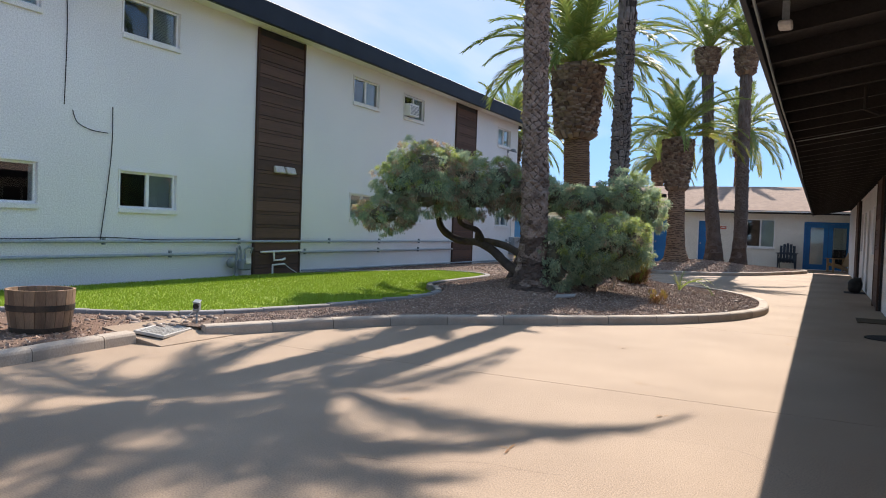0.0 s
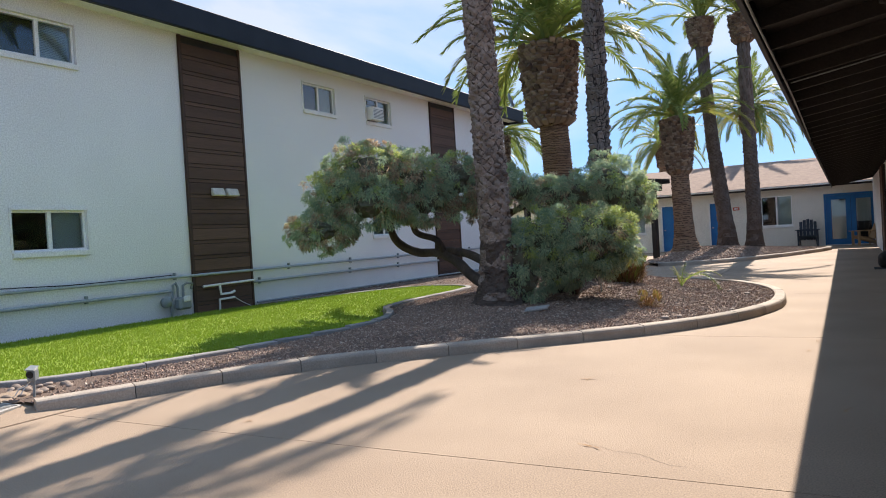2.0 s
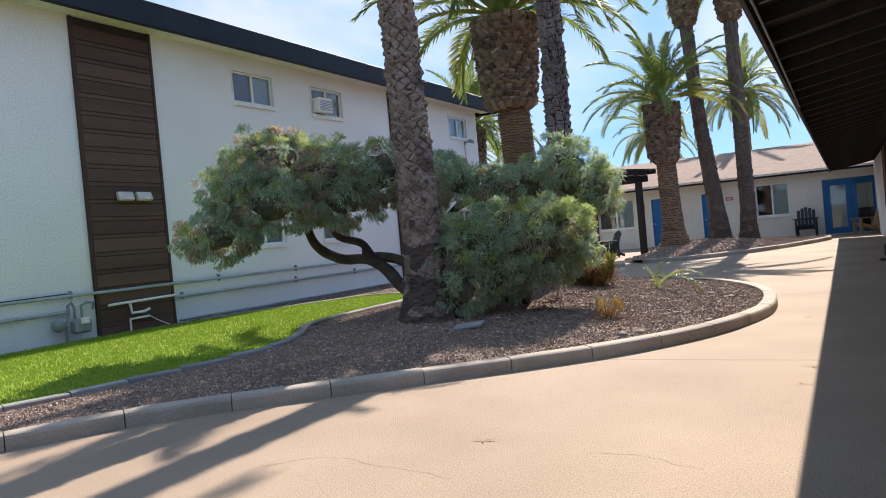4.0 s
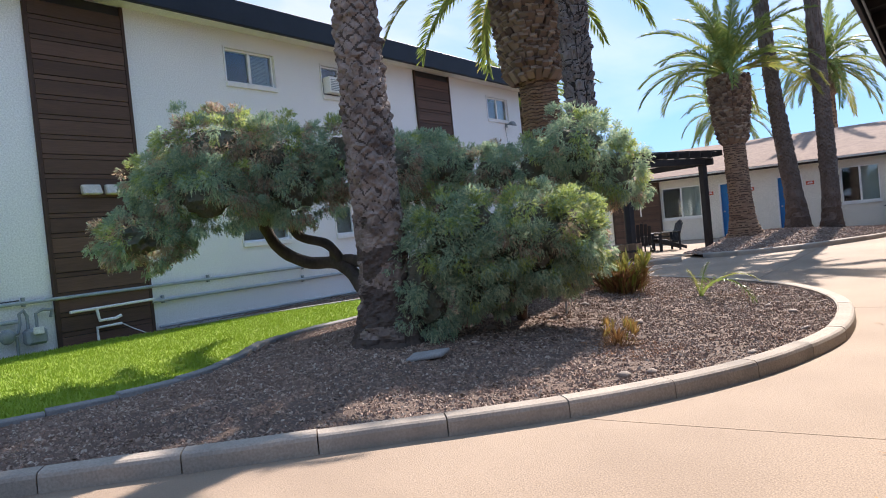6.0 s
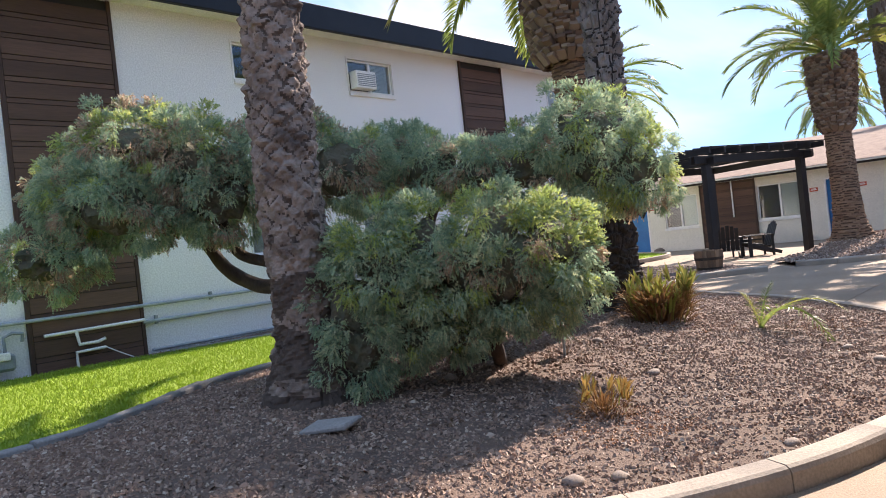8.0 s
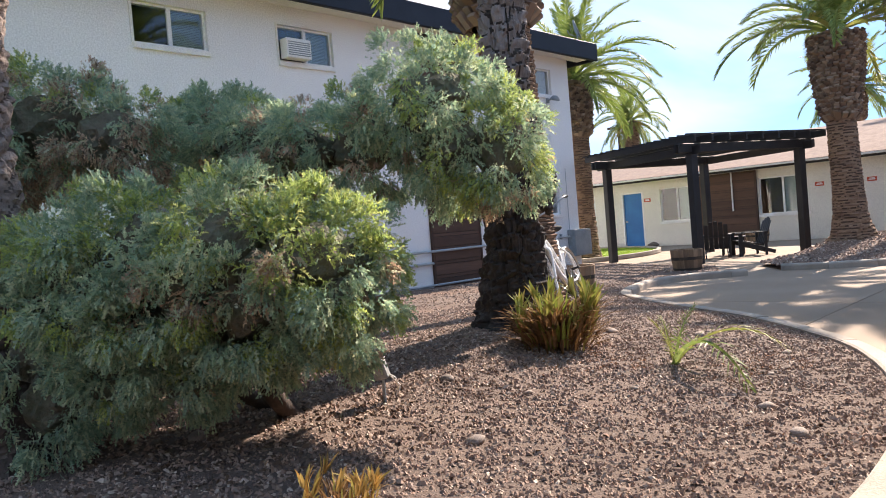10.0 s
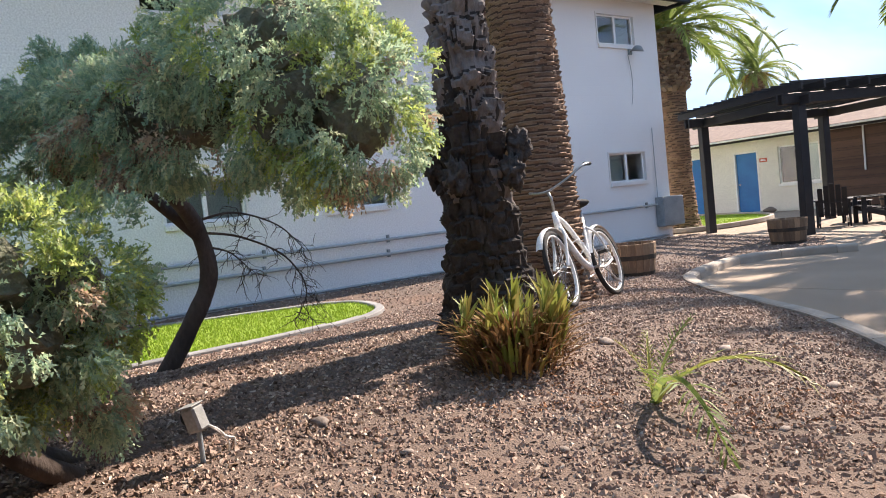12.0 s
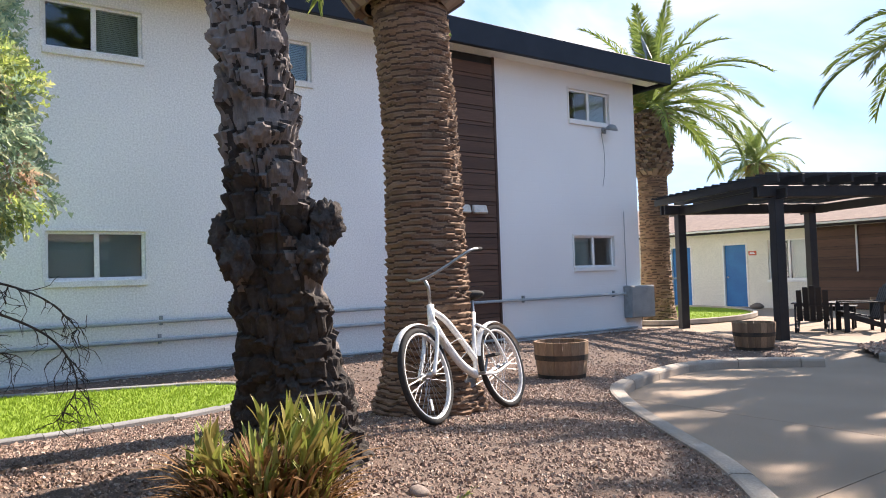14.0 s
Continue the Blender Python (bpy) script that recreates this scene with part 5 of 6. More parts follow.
def sprout(label, at, seed):
    rng = random.Random(seed)
    p = thing("palm_seedling", label, "seedling", at)
    for k, (a, ln, rise, droop) in enumerate(((15, 0.8, 55, 105), (80, 0.5, 75, 50), (150, 0.45, 70, 60), (-40, 0.95, 48, 112), (230, 0.4, 80, 40))):
        o = part("frond", frond_mesh(1.0, rise, droop, 90 + k, M_FROND if k % 2 else M_FRONDY, leaf=0.22, stations=18), None, p)
        o.matrix_basis = pose(0, 0, 0, 0, 0, a) @ Matrix.Diagonal((ln, ln, ln, 1))
    return p


sprout("young palm seedling with thin arching leaves", b_at(-2.18, 15.3, 0.01), 2)


# ---- fittings on the two-storey block ----
def conduit(name, label, runs, material=M_PIPE, clips=(), category="pipe"):
    """A pipe run with its couplings."""
    p = thing(name, label, category)
    for pts, r in runs:
        part("pipe", tubes((pts, r)), material, p)
    for x, y, z in clips:
        part("clamp", boxes((x - 0.02, x + 0.035, y - 0.018, y + 0.018, z - 0.05, z + 0.075)), M_GREY, p)
    return p


conduit("conduit", "grey painted conduit running along the white wall", [([(FX + 0.07, -13, 0.80), (FX + 0.07, 25.9, 0.80)], 0.026)], clips=[(FX + 0.05, y, 0.80) for y in (2.4, 5.2, 8.2, 11.35, 14.4, 16.64, 18.8, 23.05, 25.5)])
conduit("gas_pipe", "grey painted gas pipe running along the white wall", [([(FX + 0.06, -13, 0.56), (FX + 0.06, 11.25, 0.56)], 0.028), ([(FX + 0.06, 13.3, 0.56), (FX + 0.06, 21.0, 0.56)], 0.028)], clips=[(FX + 0.04, y, 0.56) for y in (4.0, 9.6, 13.5, 16.62, 18.79)])
conduit("ground_pipe", "white painted pipe along the foot of the wall", [([(FX + 0.05, 13.4, 0.14), (FX + 0.05, 26.2, 0.10)], 0.022)])
conduit("drain_pipe", "white elbowed pipe on the brown boards", [([(FX + 0.11, 11.95, 0.58), (FX + 0.11, 13.3, 0.60)], 0.022), ([(FX + 0.11, 12.35, 0.58), (FX + 0.11, 12.38, 0.40), (FX + 0.12, 12.62, 0.40), (FX + 0.12, 12.72, 0.43)], 0.024),
        ([(FX + 0.11, 12.33, 0.03), (FX + 0.11, 12.33, 0.30), (FX + 0.11, 12.72, 0.31)], 0.022), ([(FX + 0.11, 12.72, 0.31), (FX + 0.13, 12.9, 0.2), (FX + 0.2, 13.05, 0.11)], 0.008)], M_TRIMW)
meter = thing("gas_meter", "grey gas meter with regulator mounted on the wall", "meter", (FX, 11.42, 0.0))
bm = boxes((0.06, 0.24, -0.14, 0.14, 0.22, 0.44), bevel=0.035)
part("meter_body", bm, M_GREY, meter, smooth=False)
part("index_box", boxes((0.24, 0.275, -0.07, 0.07, 0.36, 0.46), bevel=0.01), M_TRIMW, meter, "pale meter dial box")
m = lathe([(0.0, -0.05), (0.09, -0.045), (0.105, 0.0), (0.09, 0.045), (0.0, 0.05)], 20)
o = part("regulator", m, M_GREY, meter, smooth=True)
o.matrix_basis = pose(0.14, -0.36, 0.38, 0, 90, 0)
for pts in ([(0.1, -0.36, 0.38), (0.1, -0.2, 0.40), (0.1, -0.16, 0.52), (0.1, -0.16, 0.66), (0.1, -0.1, 0.70), (0.1, -0.06, 0.62), (0.1, -0.06, 0.44)], [(0.1, 0.06, 0.44), (0.1, 0.06, 0.64), (0.1, 0.16, 0.68), (0.1, 0.28, 0.66), (0.06, 0.28, 0.56)], [(0.1, -0.22, 0.36), (0.1, -0.22, 0.0)]):
    part("pipe", tubes((pts, 0.022)), M_GREY, meter)

ebox = thing("electrical_box", "grey painted electrical cabinet on the wall corner", "electrical box", (FX, 26.22, 0.3))
part("box_body", boxes((0.005, 0.22, -0.36, 0.36, 0, 0.66), bevel=0.012), M_GREY, ebox)
part("box_lid", boxes((0.222, 0.235, -0.35, 0.35, 0.02, 0.64), bevel=0.005), M_GREY, ebox)
part("riser", tubes(([(0.03, -0.28, 0.66), (0.03, -0.28, 2.2)], 0.008)), M_PIPE, ebox)


def cable(label, pts, r=0.008, material=M_BLACK):
    return tagged(part("cable", tubes((limb([Vector(p) for p in pts], r, r)[0], r), sides=6), material), label, "cable")


cable("loose black cable hanging down the white wall", [(FX + 0.02, 7.45, 5.1), (FX + 0.02, 7.5, 4.2), (FX + 0.03, 7.47, 2.92)])
cable("loose black cable looping across the white wall", [(FX + 0.02, 7.62, 2.86), (FX + 0.03, 7.7, 2.68), (FX + 0.03, 7.95, 2.59), (FX + 0.02, 8.27, 2.58)])
cable("loose black cable hanging down the white wall", [(FX + 0.02, 8.35, 3.02), (FX + 0.03, 8.33, 2.2), (FX + 0.03, 8.16, 0.82)])
cable("thin loose cable sagging above the conduit", [(FX + 0.06, 4.0, 0.86), (FX + 0.08, 6.5, 0.84), (FX + 0.09, 8.1, 0.87), (FX + 0.08, 9.4, 0.83), (FX + 0.06, 11.3, 0.84)])
cable("loose cable dangling below the wall lamp", [(FX + 0.03, 25.35, 4.1), (FX + 0.03, 25.42, 3.7), (FX + 0.04, 25.4, 3.3), (FX + 0.03, 25.34, 3.0)], 0.006, M_GREY)


def bulkhead_pair(y, z):
    t = thing("panel_light", "pair of pale wall lamps on the brown board panel", "wall lamp", (FX + 0.05, y, z), group="panel lights")
    for dy in (-0.2, 0.17):
        o = part("lamp_shade", boxes((0.0, 0.11, -0.15, 0.15, 0.0, 0.15), bevel=0.02), M_LAMP, t, "stained cream lamp shade")
        o.location.y = dy
        for v in o.data.vertices:
            if v.co.z > 0.08:
                v.co.x *= 0.55
    return t


bulkhead_pair(12.68, 2.27)
bulkhead_pair(21.9, 2.36)

lamp = thing("wall_lamp", "grey metal floodlight on a bracket under the window", "wall lamp", (FX, 25.45, 4.12))
part("bracket", tubes(([(0.0, 0, 0.03), (0.12, 0, 0.06)], 0.02)), M_GREY, lamp)
part("back_plate", boxes((0.002, 0.03, -0.06, 0.06, -0.03, 0.1), bevel=0.006), M_GREY, lamp)
o = part("shade", lathe([(0.0, 0.10), (0.06, 0.095), (0.10, 0.05), (0.14, -0.02), (0.135, -0.02), (0.09, 0.04), (0.0, 0.07)], 20), M_GREY, lamp, smooth=True)
o.matrix_basis = pose(0.22, 0, 0.02, 0, 15, 0)

dish = thing("satellite_dish", "grey satellite dish on the roof corner", "satellite dish", (FX + 0.35, 26.45, 5.6))
part("mast", tubes(([(0, 0, 0), (0, 0.02, 0.22), (-0.1, 0.08, 0.34)], 0.022)), M_GREY, dish)
o = part("reflector", lathe([(0.0, 0.0), (0.12, 0.012), (0.22, 0.045), (0.27, 0.075), (0.275, 0.07), (0.22, 0.035), (0.0, -0.01)], 24), M_GREY, dish, smooth=True)
o.matrix_basis = pose(-0.12, 0.1, 0.36, 70, 0, 120)
part("arm", tubes(([(-0.1, 0.08, 0.2), (0.0, -0.35, 0.18), (0.0, -0.42, 0.26)], 0.013)), M_GREY, dish)
dish2 = copy_thing(dish, pose(FX + 0.4, 10.6, 5.6, 0, 0, 60))


def ac_unit(y, z, face, out, parent=None):
    a = thing("air_conditioner", "boxy white window air conditioner with grille", "air conditioner", (face, y, z))
    part("case", boxes((min(0, 0.2 * out), max(0, 0.2 * out), -0.25, 0.25, 0, 0.33), bevel=0.01), M_VINYL, a)
    for k in range(7):
        x = 0.203 * out
        part("grille_slat", boxes((x - 0.004, x + 0.004, -0.22, 0.22, 0.04 + 0.036 * k, 0.056 + 0.036 * k)), M_GREY, a)
    return a


ac_unit(18.08, 4.33, FX - 0.02, 1)

# ---- arcade fittings ----
# Pale grey of the doors, deepened: jamb shade in the recess is painted in.
M_DOORG = mat("grey_door_and_jamb_shade", (0.36, 0.36, 0.37), (0.31, 0.31, 0.32), scale=2, bump=0.1, rough=0.5)
for y0, y1 in ((4.6, 8.62), (15.55, 16.85), (24.7, 26.1)):
    pnl = part("board_panel", boxes((RX - 0.045, RX - 0.003, y0, y1, 0.0, 2.46)), M_BLACK, arcade, "brown horizontal board panel")
    z, wide = 0.03, True
    while z < 2.40:
        h = 0.21 if wide else 0.065
        part("board", boxes((RX - 0.075, RX - 0.046, y0 + 0.05, y1 - 0.05, z, min(z + h, 2.45)), bevel=0.003), M_BOARD, pnl)
        z += h + 0.008
        wide = not wide
    for y in (y0, y1 - 0.055):
        part("edge_board", boxes((RX - 0.085, RX - 0.047, y - 0.004, y + 0.06, 0.0, 2.46), bevel=0.004), M_BROWN, pnl)
for a, b, c, d in R_HOLES:
    if c > 0.5:
        slider_window("window", arcade, a, b, c, d, 0, face=RX + 0.03, out=-1, trim=False)
    else:
        dr = part("door", boxes((RX + 0.13, RX + 0.17, a + 0.03, b - 0.03, c, d - 0.03), bevel=0.004), M_DOORG, arcade, "recessed pale grey door with recess shade in its colour")
        part("door_frame", boxes((RX + 0.06, RX + 0.19, a, a + 0.03, c, d), (RX + 0.06, RX + 0.19, b - 0.03, b, c, d), (RX + 0.06, RX + 0.19, a + 0.03, b - 0.03, d - 0.03, d)), M_DOORG, dr)
        part("handle", tubes(([(RX + 0.13, a + 0.1, 0.98), (RX + 0.07, a + 0.1, 0.98), (RX + 0.07, a + 0.2, 0.98)], 0.011)), M_STEEL, dr, "steel lever handle")
        part("threshold", boxes((RX + 0.02, RX + 0.2, a, b, 0.001, 0.02)), M_STEEL, dr)
ac_unit(9.3, 1.19, RX + 0.02, -1)
rs = tagged(part("number_sign", boxes((RX - 0.018, RX - 0.003, 10.27, 10.43, 1.48, 1.68), bevel=0.002), M_SIGN), "small red room number plate", "sign")
part("lettering_bar", boxes((RX - 0.021, RX - 0.0185, 10.30, 10.40, 1.55, 1.58), (RX - 0.021, RX - 0.0185, 10.30, 10.40, 1.60, 1.63)), M_TRIMW, rs)
tagged(part("outlet_box", boxes((RX - 0.05, RX - 0.002, 11.86, 11.95, 0.28, 0.42), (RX - 0.03, RX - 0.002, 11.89, 11.92, 0.0, 0.28), bevel=0.004), M_TRIMW), "white outlet box with conduit between doors", "outlet box")
cable("white cable strung along the wall under the soffit", [(RX - 0.03, 9.3, 2.43), (RX - 0.05, 10.6, 2.38), (RX - 0.04, 12.0, 2.44), (RX - 0.03, 12.9, 2.4)], 0.008, M_TRIMW)
cable("pale cable stapled beneath a rafter", [(EX + 0.05, 8.55, EZ - 0.01), (EX + 0.5, 8.5, EZ + 0.06), (EX + 1.0, 8.42, EZ + 0.14), (RX - 0.05, 8.4, EZ + 0.2)], 0.005, M_GREY)
cable("pale cable along the eave edge", [(EX + 0.03, 3.0, EZ - 0.035), (EX + 0.02, 6.0, EZ - 0.045), (EX + 0.03, 9.0, EZ - 0.03), (EX + 0.02, 13.0, EZ - 0.045)], 0.007, M_GREY)
fl = thing("eave_light", "small pale floodlight fixed beneath the eave", "floodlight", (0.12, 3.7, 2.26))
part("lamp_head", boxes((-0.03, 0.03, -0.045, 0.045, -0.08, -0.05), bevel=0.008), M_LAMP, fl)
part("bracket", boxes((-0.015, 0.015, -0.02, 0.02, -0.05, 0.04)), M_GREY, fl)
bk = thing("hanging_bracket", "bent metal bracket under the rafters", "bracket", (0.55, 6.3, 2.38))
part("strap", tubes(([(0, 0, 0), (0.0, 0.02, -0.16), (0.1, 0.03, -0.2), (0.28, 0.03, -0.16)], 0.014)), M_SOFFIT, bk)


def half_round_mat(x, y):
    bm = bmesh.new()
    pts = [(0.0, -0.36)] + [(-0.46 * math.sin(a), -0.36 * math.cos(a)) for a in np.linspace(0.05, math.pi - 0.05, 18)] + [(0.0, 0.36)]
    f0 = bm.faces.new([bm.verts.new((px, py, 0.0)) for px, py in pts])
    r = bmesh.ops.extrude_face_region(bm, geom=[f0])
    bmesh.ops.translate(bm, verts=[q for q in r["geom"] if isinstance(q, bmesh.types.BMVert)], vec=(0, 0, 0.012))
    bmesh.ops.recalc_face_normals(bm, faces=bm.faces)
    o = part("doormat", bm, M_MAT)
    o.location = (x, y, 0.001)
    return tagged(o, "black half round rubber doormat before a door", "doormat")


half_round_mat(RX - 0.01, 11.1)
o = part("doormat", boxes((-0.46, 0.0, -0.36, 0.36, 0.0, 0.012), bevel=0.003), M_MATB)
o.location = (RX - 0.01, 13.4, 0.001)
tagged(o, "brown rectangular fibre doormat before a door", "doormat")
o = part("doormat", boxes((-0.46, 0.0, -0.32, 0.32, 0.0, 0.012), bevel=0.003), M_MAT)
o.location = (RX - 0.01, 20.6, 0.001)
tagged(o, "black rectangular doormat before a far door", "doormat")
bm = bmesh.new()
bmesh.ops.create_icosphere(bm, subdivisions=3, radius=1.0)
for q in bm.verts:
    k = 1 + 0.35 * noise.noise(q.co * 1.7)
    q.co = Vector((0.16 * q.co.x * k, 0.2 * q.co.y * k, max(0.0, 0.17 + 0.2 * q.co.z * k)))
o = part("bag", bm, M_RUBBER, smooth=True)
o.location = (RX - 0.22, 20.6, 0.013)
tagged(o, "slumped black bag on a doormat", "bag")


# ---- far wing fittings ----
def far_window(x0, x1, z0, z1):
    y = FY
    w = part("window", boxes((x0, x1, y + 0.05, y + 0.1, z0, z0 + 0.04), (x0, x1, y + 0.05, y + 0.1, z1 - 0.04, z1), (x0, x0 + 0.04, y + 0.05, y + 0.1, z0 + 0.04, z1 - 0.04), (x1 - 0.04, x1, y + 0.05, y + 0.1, z0 + 0.04, z1 - 0.04)), M_VINYL, wing, "white framed sliding window")
    mid = (x0 + x1) / 2
    part("sash", boxes((mid - 0.03, mid + 0.03, y + 0.04, y + 0.085, z0 + 0.04, z1 - 0.04)), M_VINYL, w)
    for a, b in ((x0 + 0.04, mid - 0.03), (mid + 0.03, x1 - 0.04)):
        g = part("pane", boxes((a, b, y + 0.072, y + 0.076, z0 + 0.04, z1 - 0.04)), M_GLASS, w)
        g.visible_shadow = False
    part("sill", boxes((x0 - 0.03, x1 + 0.03, y - 0.05, y + 0.1, z0 - 0.08, z0 - 0.003), bevel=0.006), M_TRIMW, w)
    part("curtain", boxes((mid + 0.02, x1 - 0.04, y + 0.14, y + 0.15, z0 + 0.04, z1 - 0.04)), M_BLIND, w, "pale drawn curtain")


def far_door(x0, x1, z0, z1):
    d = part("door", boxes((x0 + 0.05, x1 - 0.05, FY + 0.06, FY + 0.10, z0, z1 - 0.05), bevel=0.004), M_BLUE, wing, "bright blue painted door")
    part("door_frame", boxes((x0, x0 + 0.05, FY - 0.012, FY + 0.14, z0, z1), (x1 - 0.05, x1, FY - 0.012, FY + 0.14, z0, z1), (x0 + 0.05, x1 - 0.05, FY - 0.012, FY + 0.14, z1 - 0.05, z1)), M_TRIMW, d)
    part("knob", tubes(([(x0 + 0.14, FY + 0.06, 0.95), (x0 + 0.14, FY + 0.0, 0.95)], 0.03)), M_STEEL, d, "steel door knob")
    part("step", boxes((x0 - 0.05, x1 + 0.05, FY - 0.25, FY - 0.02, 0.001, 0.02)), M_KERB, d)


for x0, x1, z0, z1 in F_OPEN:
    if z0 > 0.5:
        far_window(x0, x1, z0, z1)
    elif x1 - x0 < 1.2:
        far_door(x0, x1, z0, z1)
fd = part("french_door", boxes((-0.36, -0.29, FY - 0.012, FY + 0.14, 0.02, 2.04), (1.43, 1.5, FY - 0.012, FY + 0.14, 0.02, 2.04), (-0.29, 1.43, FY - 0.012, FY + 0.14, 1.96, 2.04)), M_BLUE, wing, "blue glazed double door")
for a, b in ((-0.285, 0.565), (0.575, 1.425)):
    leaf = part("leaf", boxes((a, a + 0.17, FY + 0.05, FY + 0.09, 0.02, 1.955), (b - 0.17, b, FY + 0.05, FY + 0.09, 0.02, 1.955), (a + 0.17, b - 0.17, FY + 0.05, FY + 0.09, 0.02, 0.24), (a + 0.17, b - 0.17, FY + 0.05, FY + 0.09, 1.80, 1.955)), M_BLUE, fd)
    g = part("pane", boxes((a + 0.17, b - 0.17, FY + 0.068, FY + 0.072, 0.24, 1.80)), M_GLASS, leaf)
    g.visible_shadow = False
part("blind", boxes((-0.1, 0.4, FY + 0.12, FY + 0.125, 0.24, 1.8), (0.76, 1.25, FY + 0.12, FY + 0.125, 0.9, 1.8)), M_BLIND, fd, "pale blind behind the glass")
fp = part("board_panel", boxes((-10.95, -8.95, FY - 0.025, FY - 0.003, 0.0, 2.34)), M_BLACK, wing, "brown horizontal board panel")
z, wide = 0.02, True
while z < 2.3:
    h = 0.21 if wide else 0.065
    part("board", boxes((-10.9, -9.0, FY - 0.055, FY - 0.026, z, min(z + h, 2.34)), bevel=0.003), M_BOARDX, fp)
    z += h + 0.008
    wide = not wide
for x in (-10.95, -9.01):
    part("edge_board", boxes((x, x + 0.06, FY - 0.07, FY - 0.026, 0, 2.34)), M_BROWN, fp)
conduit("downpipe", "white downpipe on the brown boards", [([(-9.75, FY - 0.09, 2.36), (-9.75, FY - 0.09, 1.05)], 0.025)], M_TRIMW)
for x in (-12.9, -5.6, -3.62, -7.05):
    s = tagged(part("number_sign", boxes((x - 0.13, x + 0.13, FY - 0.02, FY - 0.004, 1.62, 1.75), bevel=0.002), M_SIGN), "small red room number plate", "sign", "room number plates")
    part("lettering_bar", boxes((x - 0.09, x + 0.09, FY - 0.0235, FY - 0.0205, 1.66, 1.69), (x - 0.07, x + 0.07, FY - 0.0235, FY - 0.0205, 1.70, 1.72)), M_TRIMW, s)

# ---- pergola and what stands under it ----
per = thing("pergola", "black painted timber pergola on four posts", "pergola", (-7.75, 28.2, 0.0), turn=-24)
post = mesh_of("post", boxes((-0.09, 0.09, -0.09, 0.09, -0.02, 2.46), bevel=0.008), M_BLACK)
for x, y in ((1.6, -1.6), (-1.6, -1.6), (-1.6, 1.6), (1.6, 1.6)):
    o = part("post", post, None, per)
    o.location = (x, y, 0)
for x, z in ((1.6, 2.46), (-1.6, 2.44)):
    part("beam", boxes((x - 0.11, x - 0.05, -2.0, 2.0, z, z + 0.2), (x + 0.05, x + 0.11, -2.0, 2.0, z, z + 0.2), bevel=0.01), M_BLACK, per)
part("cross_beam", boxes((-1.95, 1.95, -1.66, -1.62, 2.42, 2.6), (-1.95, 1.95, 1.62, 1.66, 2.42, 2.6), bevel=0.01), M_BLACK, per)
jm = mesh_of("joist", boxes((-2.1, 2.1, -0.022, 0.022, 0, 0.14), bevel=0.004), M_BLACK)
for k in range(9):
    o = part("joist", jm, None, per)
    o.matrix_basis = pose(0, -1.9 + 0.475 * k, 2.665)
sm = mesh_of("slat", boxes((-0.02, 0.02, -2.05, 2.05, 0, 0.035)), M_BLACK)
for k in range(16):
    o = part("slat", sm, None, per)
    o.location = (-1.98 + 0.264 * k, 0, 2.806)


def adirondack(label, at, turn, material):
    """Slatted garden chair; sits facing local -y."""
    c = thing("adirondack_chair", label, "chair", at, turn)
    seat = part("seat", boxes(*[(-0.26, 0.26, -0.30 + 0.095 * k, -0.22 + 0.095 * k, 0.36 - 0.022 * k, 0.38 - 0.022 * k) for k in range(6)], bevel=0.004), material, c)
    for k in range(5):
        x = -0.22 + 0.11 * k
        top = 0.72 - 0.03 * abs(k - 2) ** 1.6
        o = part("back_slat", boxes((-0.047, 0.047, 0, 0.02, 0, top), bevel=0.008), material, c)
        o.matrix_basis = pose(x, 0.24, 0.22, -20, 0, 0)
    for s in (-1, 1):
        part("front_leg", boxes((s * 0.29 - 0.02, s * 0.29 + 0.02, -0.33, -0.24, 0, 0.54), bevel=0.005), material, c)
        o = part("rear_leg", boxes((-0.015, 0.015, -0.62, 0.28, 0, 0.09), bevel=0.005), material, c)
        o.matrix_basis = pose(s * 0.25, 0.25, 0.10, -18, 0, 0)
        part("arm_rest", boxes((s * 0.31 - 0.065, s * 0.31 + 0.065, -0.40, 0.36, 0.54, 0.562), bevel=0.012), material, c)
        part("back_post", boxes((s * 0.3 - 0.018, s * 0.3 + 0.018, 0.27, 0.33, 0.0, 0.54), bevel=0.005), material, c)
    part("back_rail", boxes((-0.28, 0.28, 0.345, 0.37, 0.50, 0.57), bevel=0.004), material, c)
    return c


adirondack("black slatted garden chair under the pergola", (-7.32, 27.9, 0), 205, M_BLACK)
adirondack("black slatted garden chair facing the low table", (-6.75, 28.45, 0), -50, M_BLACK)
tb = thing("side_table", "low black slatted side table between garden chairs", "table", (-7.3, 28.85, 0), 20)
for k in range(5):
    part("slat", boxes((-0.3, 0.3, -0.25 + 0.104 * k, -0.16 + 0.104 * k, 0.43, 0.452), bevel=0.003), M_BLACK, tb)
for x in (-0.26, 0.22):
    for y in (-0.22, 0.2):
        part("leg", boxes((x, x + 0.045, y, y + 0.045, 0, 0.43), bevel=0.003), M_BLACK, tb)
part("apron", boxes((-0.26, 0.26, -0.23, -0.21, 0.36, 0.429), (-0.26, 0.26, 0.225, 0.245, 0.36, 0.429)), M_BLACK, tb)
M_SLATE = mat("slate_paint", (0.05, 0.06, 0.075), (0.04, 0.048, 0.06), scale=4, bump=0.15)
tall = adirondack("dark grey slatted garden chair against the cream wall", (-0.95, 34.3, 0), 0, M_SLATE)
tall.matrix_basis = pose(-0.95, 34.3, 0) @ Matrix.Diagonal((1.15, 1.15, 1.22, 1))
M_PINE = mat("pale_pine", (0.42, 0.27, 0.14), (0.34, 0.21, 0.11), scale=4, bump=0.25, stretch=(3, 3, 0.5))
